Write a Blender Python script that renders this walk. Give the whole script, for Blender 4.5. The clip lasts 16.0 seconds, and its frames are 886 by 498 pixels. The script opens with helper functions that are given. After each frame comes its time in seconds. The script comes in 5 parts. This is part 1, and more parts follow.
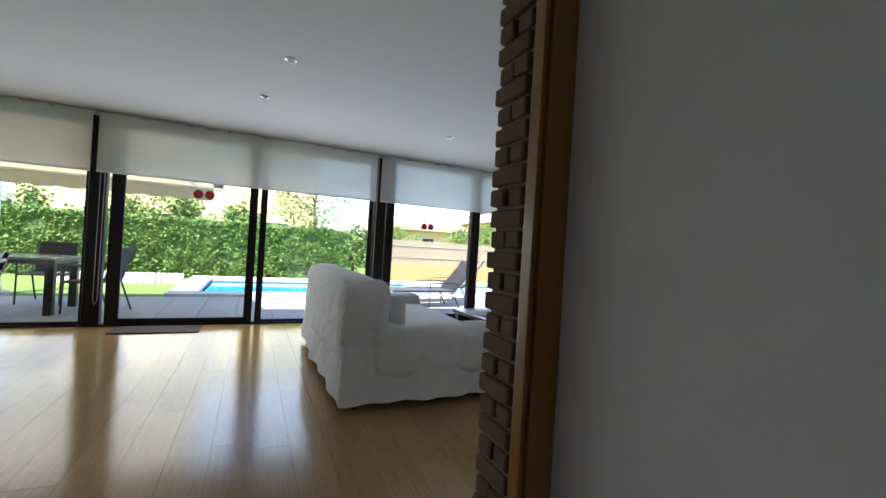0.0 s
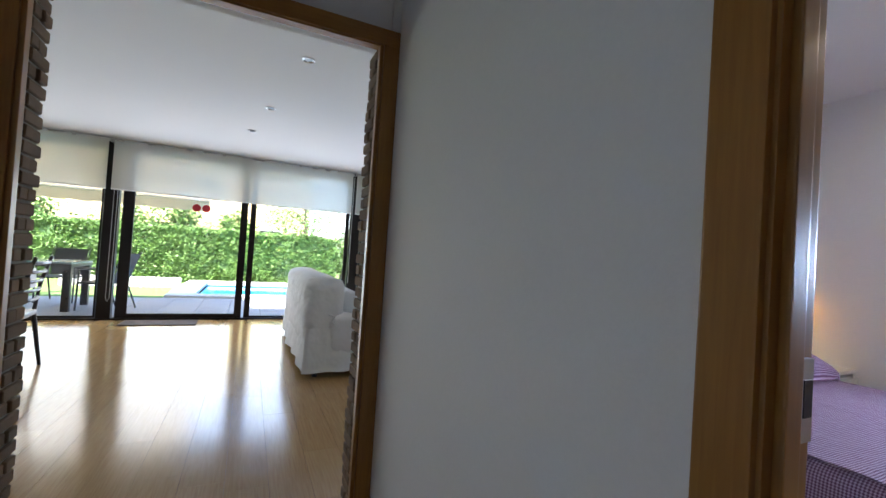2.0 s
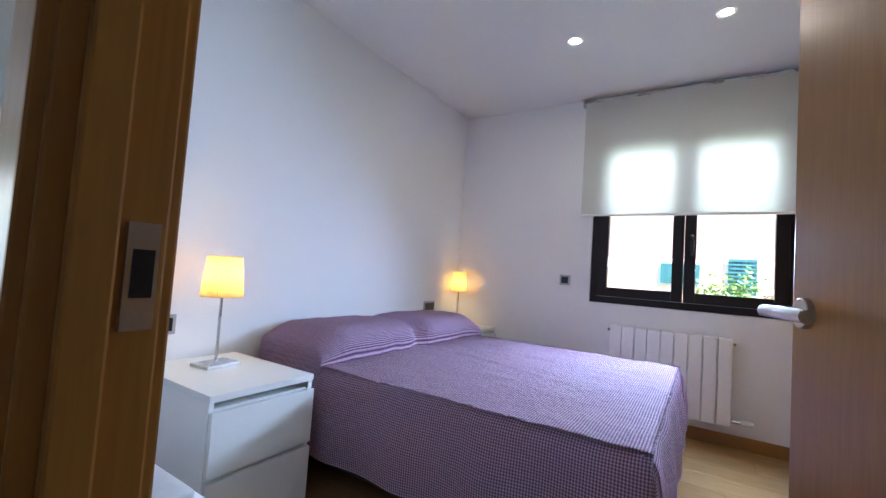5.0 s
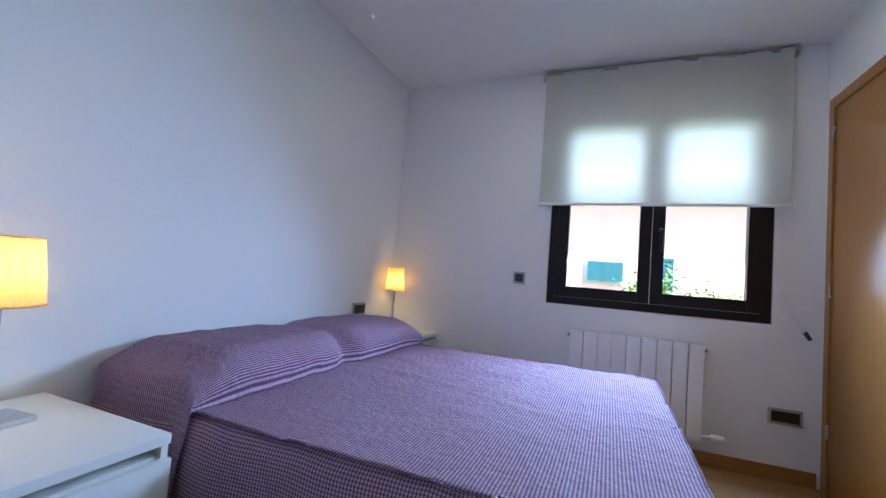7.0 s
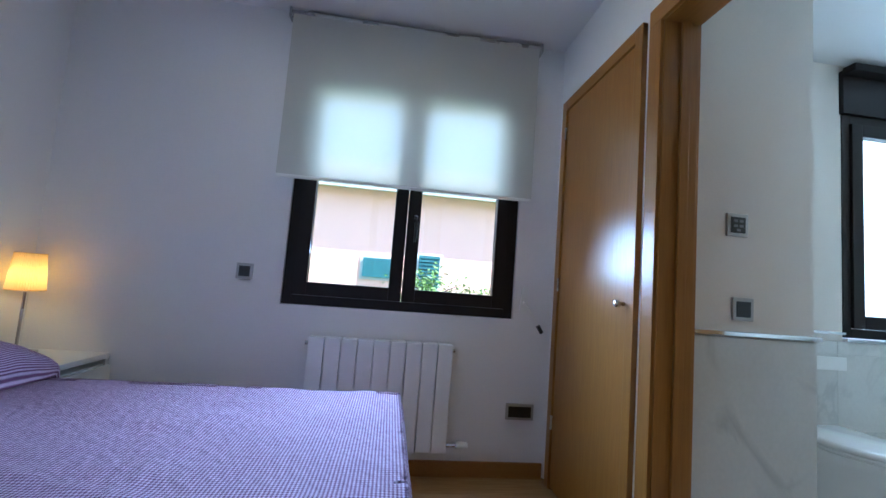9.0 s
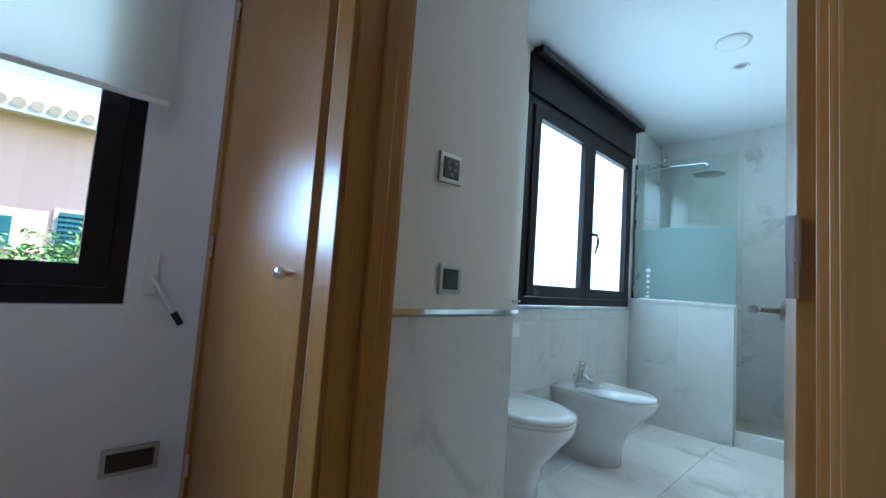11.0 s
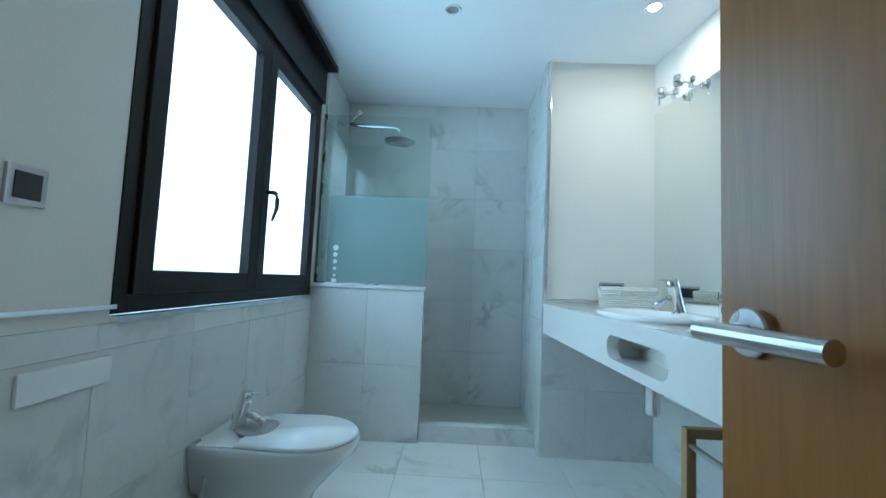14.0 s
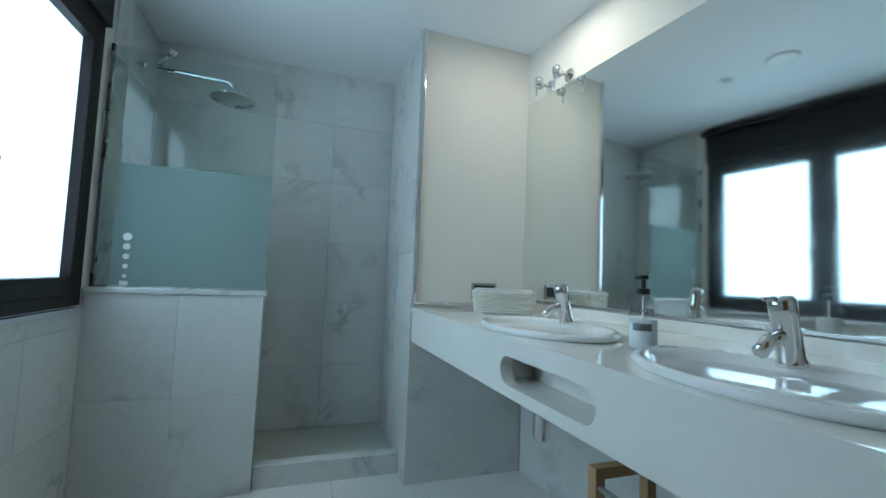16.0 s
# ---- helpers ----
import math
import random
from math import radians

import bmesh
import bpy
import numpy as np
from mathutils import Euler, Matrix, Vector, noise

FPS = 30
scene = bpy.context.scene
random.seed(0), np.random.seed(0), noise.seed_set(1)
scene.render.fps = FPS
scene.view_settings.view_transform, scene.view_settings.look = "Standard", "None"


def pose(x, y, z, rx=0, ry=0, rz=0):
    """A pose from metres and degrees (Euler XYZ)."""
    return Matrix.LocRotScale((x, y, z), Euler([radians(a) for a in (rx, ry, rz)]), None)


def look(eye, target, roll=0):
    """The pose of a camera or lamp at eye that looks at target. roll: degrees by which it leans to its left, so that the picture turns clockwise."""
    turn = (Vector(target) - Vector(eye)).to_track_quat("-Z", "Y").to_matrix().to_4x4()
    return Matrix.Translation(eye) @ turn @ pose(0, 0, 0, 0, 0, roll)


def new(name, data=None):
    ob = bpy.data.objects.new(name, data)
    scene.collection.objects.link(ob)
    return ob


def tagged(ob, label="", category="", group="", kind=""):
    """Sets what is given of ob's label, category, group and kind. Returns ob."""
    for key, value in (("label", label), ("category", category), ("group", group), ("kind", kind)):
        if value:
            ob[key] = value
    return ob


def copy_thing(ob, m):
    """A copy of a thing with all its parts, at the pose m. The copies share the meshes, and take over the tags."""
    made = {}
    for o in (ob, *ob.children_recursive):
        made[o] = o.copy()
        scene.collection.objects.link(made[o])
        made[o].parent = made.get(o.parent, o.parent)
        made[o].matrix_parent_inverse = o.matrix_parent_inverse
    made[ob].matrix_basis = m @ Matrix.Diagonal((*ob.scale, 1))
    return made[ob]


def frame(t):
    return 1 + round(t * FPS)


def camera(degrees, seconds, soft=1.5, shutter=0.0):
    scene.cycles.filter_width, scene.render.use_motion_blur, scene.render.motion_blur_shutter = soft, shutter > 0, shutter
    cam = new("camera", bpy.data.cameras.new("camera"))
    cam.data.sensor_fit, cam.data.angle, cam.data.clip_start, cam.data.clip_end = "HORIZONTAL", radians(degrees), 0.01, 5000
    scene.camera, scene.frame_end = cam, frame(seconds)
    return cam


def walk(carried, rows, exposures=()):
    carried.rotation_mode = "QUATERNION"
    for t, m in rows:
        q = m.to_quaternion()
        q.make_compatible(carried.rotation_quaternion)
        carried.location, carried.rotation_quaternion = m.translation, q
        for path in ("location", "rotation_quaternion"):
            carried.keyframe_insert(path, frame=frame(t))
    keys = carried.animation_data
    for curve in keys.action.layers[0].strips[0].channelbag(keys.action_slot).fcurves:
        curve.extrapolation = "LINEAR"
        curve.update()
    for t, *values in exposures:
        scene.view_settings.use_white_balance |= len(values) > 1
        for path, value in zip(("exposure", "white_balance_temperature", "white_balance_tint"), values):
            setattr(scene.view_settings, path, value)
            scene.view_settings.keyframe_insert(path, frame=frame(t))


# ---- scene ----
cam = camera(93.9, 16.0)
PATH = [
    (0, (0.766, -0.032, 1.116), (1.601, 1.785, 1.12), 3.5),
    (0.5, (0.776, -0.292, 1.117), (1.584, 1.537, 1.122), 3.5),
    (1, (0.81, -0.574, 1.12), (1.579, 1.272, 1.143), 3.5),
    (1.5, (0.821, -0.831, 1.142), (1.595, 1.013, 1.172), 3.7),
    (2, (0.851, -1.056, 1.128), (1.697, 0.755, 1.17), 3.7),
    (2.5, (0.924, -1.29, 1.034), (1.861, 0.475, 1.11), 3.5),
    (3, (1.015, -1.37, 1.027), (2.127, 0.291, 1.102), 3.7),
    (3.5, (1.085, -1.353, 1.036), (2.425, 0.129, 1.113), 3.9),
    (4, (1.117, -1.36, 1.017), (2.62, -0.044, 1.122), 4.0),
    (4.5, (1.202, -1.306, 1.009), (2.818, -0.132, 1.119), 4.0),
    (6.8, (1.679, -0.918, 1.014), (3.507, -0.113, 1.115), 4.2),
    (7, (1.746, -0.88, 1.0), (3.595, -0.124, 1.11), 4.4),
    (7.5, (1.876, -0.891, 0.99), (3.77, -0.263, 1.13), 4.6),
    (8, (2.036, -0.904, 0.993), (3.985, -0.486, 1.149), 4.7),
    (8.5, (2.185, -0.954, 0.99), (4.176, -0.859, 1.16), 4.6),
    (9, (2.361, -1.047, 1.002), (4.339, -1.282, 1.179), 4.4),
    (9.5, (2.506, -1.144, 0.996), (4.417, -1.699, 1.192), 4.4),
    (10, (2.669, -1.256, 0.992), (4.449, -2.149, 1.177), 4.0),
    (10.2, (2.722, -1.304, 0.991), (4.435, -2.322, 1.166), 4.1),
    (12.3, (3.258, -1.946, 1.004), (4.199, -3.704, 1.159), 3.2),
    (12.5, (3.283, -2.007, 1.009), (4.126, -3.814, 1.163), 3.2),
    (13, (3.331, -2.134, 1.02), (3.918, -4.04, 1.168), 3.0),
    (13.5, (3.391, -2.269, 1.021), (3.683, -4.242, 1.168), 2.8),
    (14, (3.429, -2.396, 1.021), (3.486, -4.39, 1.169), 2.5),
    (14.5, (3.404, -2.527, 1.034), (3.303, -4.519, 1.18), 2.5),
    (15, (3.408, -2.646, 1.05), (3.162, -4.626, 1.195), 2.4),
    (15.5, (3.435, -2.748, 1.062), (2.989, -4.693, 1.206), 2.4),
    (16, (3.445, -2.812, 1.078), (2.802, -4.702, 1.208), 2.3),
]
walk(cam, [(t, look(eye, target, roll)) for t, eye, target, roll in PATH], exposures=[(0.0, 2.15, 6200, 10), (1.5, 2.95, 6100, 13), (2.5, 2.92, 6000, 13), (3.5, 3.1, 5900, 12), (4.5, 3.15, 5800, 11), (7.0, 2.75, 5300, 9), (9.0, 2.42, 5000, 5), (10.2, 2.3, 5050, 2), (12.5, 1.95, 4850, -4), (14.5, 1.7, 4950, -3), (16.0, 1.3, 5350, 0)])

# ---- world, sun and exposure ----
world = bpy.data.worlds.new("sky")
scene.world = world
world.use_nodes = True
wn = world.node_tree.nodes
sky = wn.new("ShaderNodeTexSky")
sky.sky_type, sky.sun_disc = "NISHITA", False
sky.sun_elevation, sky.sun_rotation = radians(58), radians(215)
wn["Background"].inputs[1].default_value = 0.15
world.node_tree.links.new(sky.outputs[0], wn["Background"].inputs[0])


def lamp(name, kind, m, energy, color=(1, 1, 1), size=0.1, size_y=None, angle=0.0, spread=math.pi):
    d = bpy.data.lights.new(name, kind)
    d.energy, d.color = energy, color
    if kind == "AREA":
        d.shape, d.size, d.size_y, d.spread = "RECTANGLE", size, size_y or size, spread
    elif kind == "SUN":
        d.angle = angle
    else:
        d.shadow_soft_size = size
    ob = new(name, d)
    ob.matrix_world = m
    return ob


lamp("sun", "SUN", look((-4, -6, 12), (0, 0, 0)), 5.0, (1.0, 0.95, 0.86), angle=radians(0.5))
# daylight behind the two frosted panes of the bathroom window
for y0, y1 in ((-4.17, -3.62), (-4.89, -4.34)):
    lamp("pane_daylight", "AREA", look((4.46, (y0 + y1) / 2, 1.51), (3.0, (y0 + y1) / 2, 1.51)), 2.6, (0.80, 0.93, 1.0), 0.62, 1.1)
    lamp("window_daylight", "AREA", look((4.315, (y0 + y1) / 2, 1.51), (3.0, (y0 + y1) / 2, 1.51)), 0.5, (0.55, 0.84, 1.0), y1 - y0, 1.0)
# skylight entering by the bedroom window and the living room glazing
for y0, y1 in ((-1.61, -1.18), (-1.03, -0.60)):
    lamp("window_daylight", "AREA", look((4.575, (y0 + y1) / 2, 1.26), (3.575, (y0 + y1) / 2 + 0.12, 0.80)), 2.3, (0.55, 0.72, 1.0), y1 - y0, 0.30, spread=2.1)
    lamp("window_daylight", "AREA", look((4.624, (y0 + y1) / 2, 1.76), (3.0, (y0 + y1) / 2, 1.76)), 0.32, (0.74, 0.88, 0.92), y1 - y0, 0.46)
for x0, x1 in ((-2.55, -1.0), (-0.58, 0.66), (0.96, 2.32), (2.7, 3.95)):
    lamp("window_daylight", "AREA", look(((x0 + x1) / 2, 5.885, 0.92), ((x0 + x1) / 2, 3.0, 0.92)), 3.1, (0.84, 0.92, 1.0), x1 - x0, 1.66)
# lit bulbs
for lx, ly, lz in ((2.28, 0.48, 0.93), (4.48, 0.60, 0.90)):
    lamp("lamp_bulb", "POINT", pose(lx, ly, lz), 0.22, (1.0, 0.72, 0.30), 0.03)
for lx, ly in ((3.73, -0.53), (3.79, -1.29)):
    lamp("downlight_bulb", "AREA", pose(lx, ly, 2.438), 0.35, (1.0, 0.86, 0.68), 0.05)
lamp("bath_bulb", "AREA", pose(2.48, -4.40, 2.418), 1.5, (1.0, 0.86, 0.66), 0.05)


# ---- materials ----
def mat(name, color, rough=0.5, metal=0.0, vary=0.06, scale=6.0, bump=0.02, fine=60.0, per=0.0, spec=0.5, coat=0.0):
    """A surface with variation at two scales, fine relief, and a small shift from piece to piece."""
    m = bpy.data.materials.new(name)
    m.use_nodes = True
    n, k = m.node_tree.nodes, m.node_tree.links
    b = n["Principled BSDF"]
    b.inputs["Metallic"].default_value = metal
    b.inputs["Specular IOR Level"].default_value = spec
    b.inputs["Coat Weight"].default_value = coat
    co = n.new("ShaderNodeTexCoord")
    big, small = n.new("ShaderNodeTexNoise"), n.new("ShaderNodeTexNoise")
    big.inputs["Scale"].default_value, small.inputs["Scale"].default_value = scale, fine
    big.inputs["Detail"].default_value, small.inputs["Detail"].default_value = 4, 2
    for t in (big, small):
        k.new(co.outputs["Object"], t.inputs["Vector"])
    add = n.new("ShaderNodeMath")
    add.operation = "ADD"
    k.new(big.outputs["Fac"], add.inputs[0])
    k.new(small.outputs["Fac"], add.inputs[1])
    last = add.outputs[0]
    if per:
        info = n.new("ShaderNodeObjectInfo")
        mul = n.new("ShaderNodeMath")
        mul.operation = "MULTIPLY_ADD"
        mul.inputs[1].default_value = per
        k.new(info.outputs["Random"], mul.inputs[0])
        k.new(last, mul.inputs[2])
        last = mul.outputs[0]
    ramp = n.new("ShaderNodeValToRGB")
    lo = [max(0, c * (1 - vary * 3)) for c in color]
    hi = [min(1, c * (1 + vary * 3)) for c in color]
    ramp.color_ramp.elements[0].color, ramp.color_ramp.elements[1].color = (*lo, 1), (*hi, 1)
    sc = n.new("ShaderNodeMath")
    sc.operation = "MULTIPLY"
    sc.inputs[1].default_value = 1 / (2 + per)
    k.new(last, sc.inputs[0])
    k.new(sc.outputs[0], ramp.inputs["Fac"])
    k.new(ramp.outputs["Color"], b.inputs["Base Color"])
    mr = n.new("ShaderNodeMapRange")
    mr.inputs["To Min"].default_value, mr.inputs["To Max"].default_value = max(0.02, rough - 0.06), min(1, rough + 0.06)
    k.new(big.outputs["Fac"], mr.inputs["Value"])
    k.new(mr.outputs[0], b.inputs["Roughness"])
    if bump:
        bp = n.new("ShaderNodeBump")
        bp.inputs["Strength"].default_value, bp.inputs["Distance"].default_value = min(1, bump * 10), 0.002
        k.new(small.outputs["Fac"], bp.inputs["Height"])
        k.new(bp.outputs[0], b.inputs["Normal"])
    return m


def grain(name, color, dark, rough, axis=1, per=1.0, coat=0.0, freq=9.0):
    """Wood with grain running along an axis."""
    m = mat(name, color, rough, bump=0.0, coat=coat)
    n, k = m.node_tree.nodes, m.node_tree.links
    co, mp, nz, info = n.new("ShaderNodeTexCoord"), n.new("ShaderNodeMapping"), n.new("ShaderNodeTexNoise"), n.new("ShaderNodeObjectInfo")
    s = [freq * 4, freq * 4, freq * 4]
    s[axis] = freq * 0.22
    mp.inputs["Scale"].default_value = s
    vec = n.new("ShaderNodeVectorMath")
    vec.operation = "ADD"
    mul = n.new("ShaderNodeVectorMath")
    mul.operation = "SCALE"
    comb = n.new("ShaderNodeCombineXYZ")
    for i in range(3):
        k.new(info.outputs["Random"], comb.inputs[i])
    k.new(comb.outputs[0], mul.inputs[0])
    mul.inputs["Scale"].default_value = 37
    k.new(co.outputs["Object"], vec.inputs[0])
    k.new(mul.outputs[0], vec.inputs[1])
    k.new(vec.outputs[0], mp.inputs["Vector"])
    k.new(mp.outputs[0], nz.inputs["Vector"])
    nz.inputs["Detail"].default_value, nz.inputs["Distortion"].default_value = 5, 0.6
    add = n.new("ShaderNodeMath")
    add.operation = "MULTIPLY_ADD"
    add.inputs[1].default_value = 0.35 * per
    k.new(info.outputs["Random"], add.inputs[0])
    k.new(nz.outputs["Fac"], add.inputs[2])
    ramp = n.new("ShaderNodeValToRGB")
    ramp.color_ramp.elements[0].position, ramp.color_ramp.elements[1].position = 0.3, 0.3 + 0.45 + 0.25 * per
    ramp.color_ramp.elements[0].color, ramp.color_ramp.elements[1].color = (*dark, 1), (*color, 1)
    k.new(add.outputs[0], ramp.inputs["Fac"])
    k.new(ramp.outputs["Color"], n["Principled BSDF"].inputs["Base Color"])
    return m


def stone(name, color, vein, rough, scale=2.2, per=0.6):
    """Marble: cloudy ground with thin grey veins."""
    m = mat(name, color, rough, vary=0.05, scale=5, bump=0.0, per=per)
    n, k = m.node_tree.nodes, m.node_tree.links
    co, nz, info = n.new("ShaderNodeTexCoord"), n.new("ShaderNodeTexNoise"), n.new("ShaderNodeObjectInfo")
    off = n.new("ShaderNodeVectorMath")
    off.operation = "MULTIPLY_ADD"
    comb = n.new("ShaderNodeCombineXYZ")
    for i in range(3):
        k.new(info.outputs["Random"], comb.inputs[i])
    off.inputs[1].default_value = (13, 29, 17)
    k.new(comb.outputs[0], off.inputs[0])
    k.new(co.outputs["Object"], off.inputs[2])
    k.new(off.outputs[0], nz.inputs["Vector"])
    nz.inputs["Scale"].default_value, nz.inputs["Detail"].default_value, nz.inputs["Distortion"].default_value = scale, 7, 1.4
    ramp = n.new("ShaderNodeValToRGB")
    r = ramp.color_ramp
    r.elements[0].position, r.elements[1].position = 0.44, 0.50
    r.elements[0].color, r.elements[1].color = (0, 0, 0, 1), (1, 1, 1, 1)
    e = r.elements.new(0.56)
    e.color = (0, 0, 0, 1)
    k.new(nz.outputs["Fac"], ramp.inputs["Fac"])
    gate = n.new("ShaderNodeTexNoise")
    gate.inputs["Scale"].default_value = scale * 1.3
    k.new(off.outputs[0], gate.inputs["Vector"])
    gr = n.new("ShaderNodeMapRange")
    gr.inputs["From Min"].default_value, gr.inputs["From Max"].default_value = 0.50, 0.68
    gr.inputs["To Max"].default_value = 1.0
    k.new(gate.outputs["Fac"], gr.inputs["Value"])
    f = n.new("ShaderNodeMath")
    f.operation = "MULTIPLY"
    k.new(ramp.outputs["Color"], f.inputs[0])
    k.new(gr.outputs[0], f.inputs[1])
    mix = n.new("ShaderNodeMix")
    mix.data_type = "RGBA"
    b = n["Principled BSDF"]
    old = b.inputs["Base Color"].links[0].from_socket
    k.new(f.outputs[0], mix.inputs[0])
    k.new(old, mix.inputs[6])
    mix.inputs[7].default_value = (*vein, 1)
    k.new(mix.outputs[2], b.inputs["Base Color"])
    return m


def woven(name, a, c, period, size, share):
    """Seersucker: narrow two-colour stripes with puckered relief."""
    m = mat(name, a, 0.85, vary=0.05, bump=0.0)
    n, k = m.node_tree.nodes, m.node_tree.links
    co = n.new("ShaderNodeTexCoord")
    mp = n.new("ShaderNodeMapping")
    mp.inputs["Scale"].default_value = (size[0], size[1], 1)
    k.new(co.outputs["UV"], mp.inputs["Vector"])
    waves = []
    for ax in ("X", "Y"):
        w = n.new("ShaderNodeTexWave")
        w.bands_direction = ax
        w.inputs["Scale"].default_value = 0.314 / period
        w.inputs["Distortion"].default_value, w.inputs["Detail"].default_value = 0.0, 0
        k.new(mp.outputs[0], w.inputs["Vector"])
        waves.append(w)
    mul = n.new("ShaderNodeMath")
    mul.operation = "MULTIPLY_ADD"
    mul.inputs[1].default_value = share
    k.new(waves[1].outputs["Fac"], mul.inputs[0])
    half = n.new("ShaderNodeMath")
    half.operation = "MULTIPLY"
    half.inputs[1].default_value = 1 - share
    k.new(waves[0].outputs["Fac"], half.inputs[0])
    k.new(half.outputs[0], mul.inputs[2])
    ramp = n.new("ShaderNodeValToRGB")
    ramp.color_ramp.elements[0].position, ramp.color_ramp.elements[1].position = 0.25, 0.8
    ramp.color_ramp.elements[0].color, ramp.color_ramp.elements[1].color = (*c, 1), (*a, 1)
    k.new(mul.outputs[0], ramp.inputs["Fac"])
    b = n["Principled BSDF"]
    k.new(ramp.outputs["Color"], b.inputs["Base Color"])
    nz = n.new("ShaderNodeTexNoise")
    nz.inputs["Scale"].default_value = 38
    k.new(co.outputs["Object"], nz.inputs["Vector"])
    bp = n.new("ShaderNodeBump")
    bp.inputs["Strength"].default_value, bp.inputs["Distance"].default_value = 0.9, 0.008
    k.new(nz.outputs["Fac"], bp.inputs["Height"])
    k.new(bp.outputs[0], b.inputs["Normal"])
    return m


def sheer(name, color, through_color, share, clear=0.0):
    """Cloth or frosted sheet that lets light through."""
    m = bpy.data.materials.new(name)
    m.use_nodes = True
    n, k = m.node_tree.nodes, m.node_tree.links
    n.remove(n["Principled BSDF"])
    d, t, c, mx, my = n.new("ShaderNodeBsdfDiffuse"), n.new("ShaderNodeBsdfTranslucent"), n.new("ShaderNodeBsdfTransparent"), n.new("ShaderNodeMixShader"), n.new("ShaderNodeMixShader")
    nz, ramp = n.new("ShaderNodeTexNoise"), n.new("ShaderNodeValToRGB")
    nz.inputs["Scale"].default_value = 220
    ramp.color_ramp.elements[0].color = (*[v * 0.9 for v in color], 1)
    ramp.color_ramp.elements[1].color = (*color, 1)
    co = n.new("ShaderNodeTexCoord")
    k.new(co.outputs["Object"], nz.inputs["Vector"])
    k.new(nz.outputs["Fac"], ramp.inputs["Fac"])
    k.new(ramp.outputs["Color"], d.inputs["Color"])
    t.inputs["Color"].default_value = (*through_color, 1)
    mx.inputs[0].default_value, my.inputs[0].default_value = share, clear
    k.new(d.outputs[0], mx.inputs[1])
    k.new(t.outputs[0], mx.inputs[2])
    k.new(mx.outputs[0], my.inputs[1])
    k.new(c.outputs[0], my.inputs[2])
    k.new(my.outputs[0], n["Material Output"].inputs[0])
    return m


def clear_glass(name, tint=(1, 1, 1), gloss=1.0):
    m = bpy.data.materials.new(name)
    m.use_nodes = True
    n, k = m.node_tree.nodes, m.node_tree.links
    n.remove(n["Principled BSDF"])
    c, g, f, mx = n.new("ShaderNodeBsdfTransparent"), n.new("ShaderNodeBsdfGlossy"), n.new("ShaderNodeLayerWeight"), n.new("ShaderNodeMixShader")
    pw = n.new("ShaderNodeMath")
    pw.operation = "POWER"
    pw.inputs[1].default_value = 4.0
    ma = n.new("ShaderNodeMath")
    ma.operation = "MULTIPLY_ADD"
    ma.inputs[1].default_value, ma.inputs[2].default_value = 0.5, 0.03
    c.inputs[0].default_value = (*tint, 1)
    g.inputs["Roughness"].default_value = 0.02
    k.new(f.outputs["Facing"], pw.inputs[0])
    k.new(pw.outputs[0], ma.inputs[0])
    k.new(ma.outputs[0], mx.inputs[0])
    k.new(c.outputs[0], mx.inputs[1])
    k.new(g.outputs[0], mx.inputs[2])
    k.new(mx.outputs[0], n["Material Output"].inputs[0])
    return m


def glow(name, color, strength):
    m = bpy.data.materials.new(name)
    m.use_nodes = True
    b = m.node_tree.nodes["Principled BSDF"]
    b.inputs["Base Color"].default_value = (0.9, 0.9, 0.88, 1)
    b.inputs["Emission Color"].default_value = (*color, 1)
    b.inputs["Emission Strength"].default_value = strength
    return m


PLASTER = mat("white_plaster", (0.80, 0.79, 0.785), 0.75, vary=0.015, scale=1.5, bump=0.03, fine=90)
CREAM = mat("cream_plaster", (0.74, 0.70, 0.64), 0.7, vary=0.015, scale=1.5, bump=0.02, fine=90)
CEIL = mat("ceiling_paint", (0.78, 0.78, 0.78), 0.8, vary=0.01, scale=1.2, bump=0.02, fine=80)
PLANK = grain("oak_plank", (0.42, 0.26, 0.11), (0.29, 0.165, 0.06), 0.16, axis=1, per=0.8, freq=5)
OAK = grain("varnished_oak", (0.36, 0.165, 0.030), (0.28, 0.12, 0.020), 0.34, axis=2, per=0.2, coat=0.1, freq=6)
OAK_H = grain("varnished_oak_cross", (0.36, 0.165, 0.030), (0.28, 0.12, 0.020), 0.34, axis=0, per=0.2, coat=0.1, freq=6)
PALE = grain("pale_wood", (0.48, 0.32, 0.15), (0.38, 0.24, 0.10), 0.4, axis=2, per=0.2)
for m in (OAK, OAK_H):
    m.node_tree.nodes["Principled BSDF"].inputs["Coat Roughness"].default_value = 0.22
BRICK = mat("brick", (0.17, 0.105, 0.055), 0.85, vary=0.12, scale=14, bump=0.09, fine=160, per=1.2)
MORTAR = mat("mortar", (0.22, 0.19, 0.15), 0.95, vary=0.05, scale=20, bump=0.1)
DARKFRAME = mat("dark_brown_aluminium", (0.012, 0.008, 0.007), 0.42, vary=0.05, scale=8, bump=0.01, spec=0.25)
MARBLE = stone("white_marble", (0.65, 0.65, 0.62), (0.43, 0.44, 0.43), 0.20)
FLOOR_MARBLE = stone("floor_marble", (0.72, 0.70, 0.66), (0.5, 0.49, 0.46), 0.16, scale=1.6)
GROUT = mat("grout", (0.62, 0.62, 0.60), 0.8)
COUNTER = mat("cream_counter", (0.86, 0.84, 0.78), 0.08, vary=0.015, bump=0.0, coat=0.4)
CERAMIC = mat("white_ceramic", (0.84, 0.84, 0.83), 0.06, vary=0.005, bump=0.0, coat=0.5)
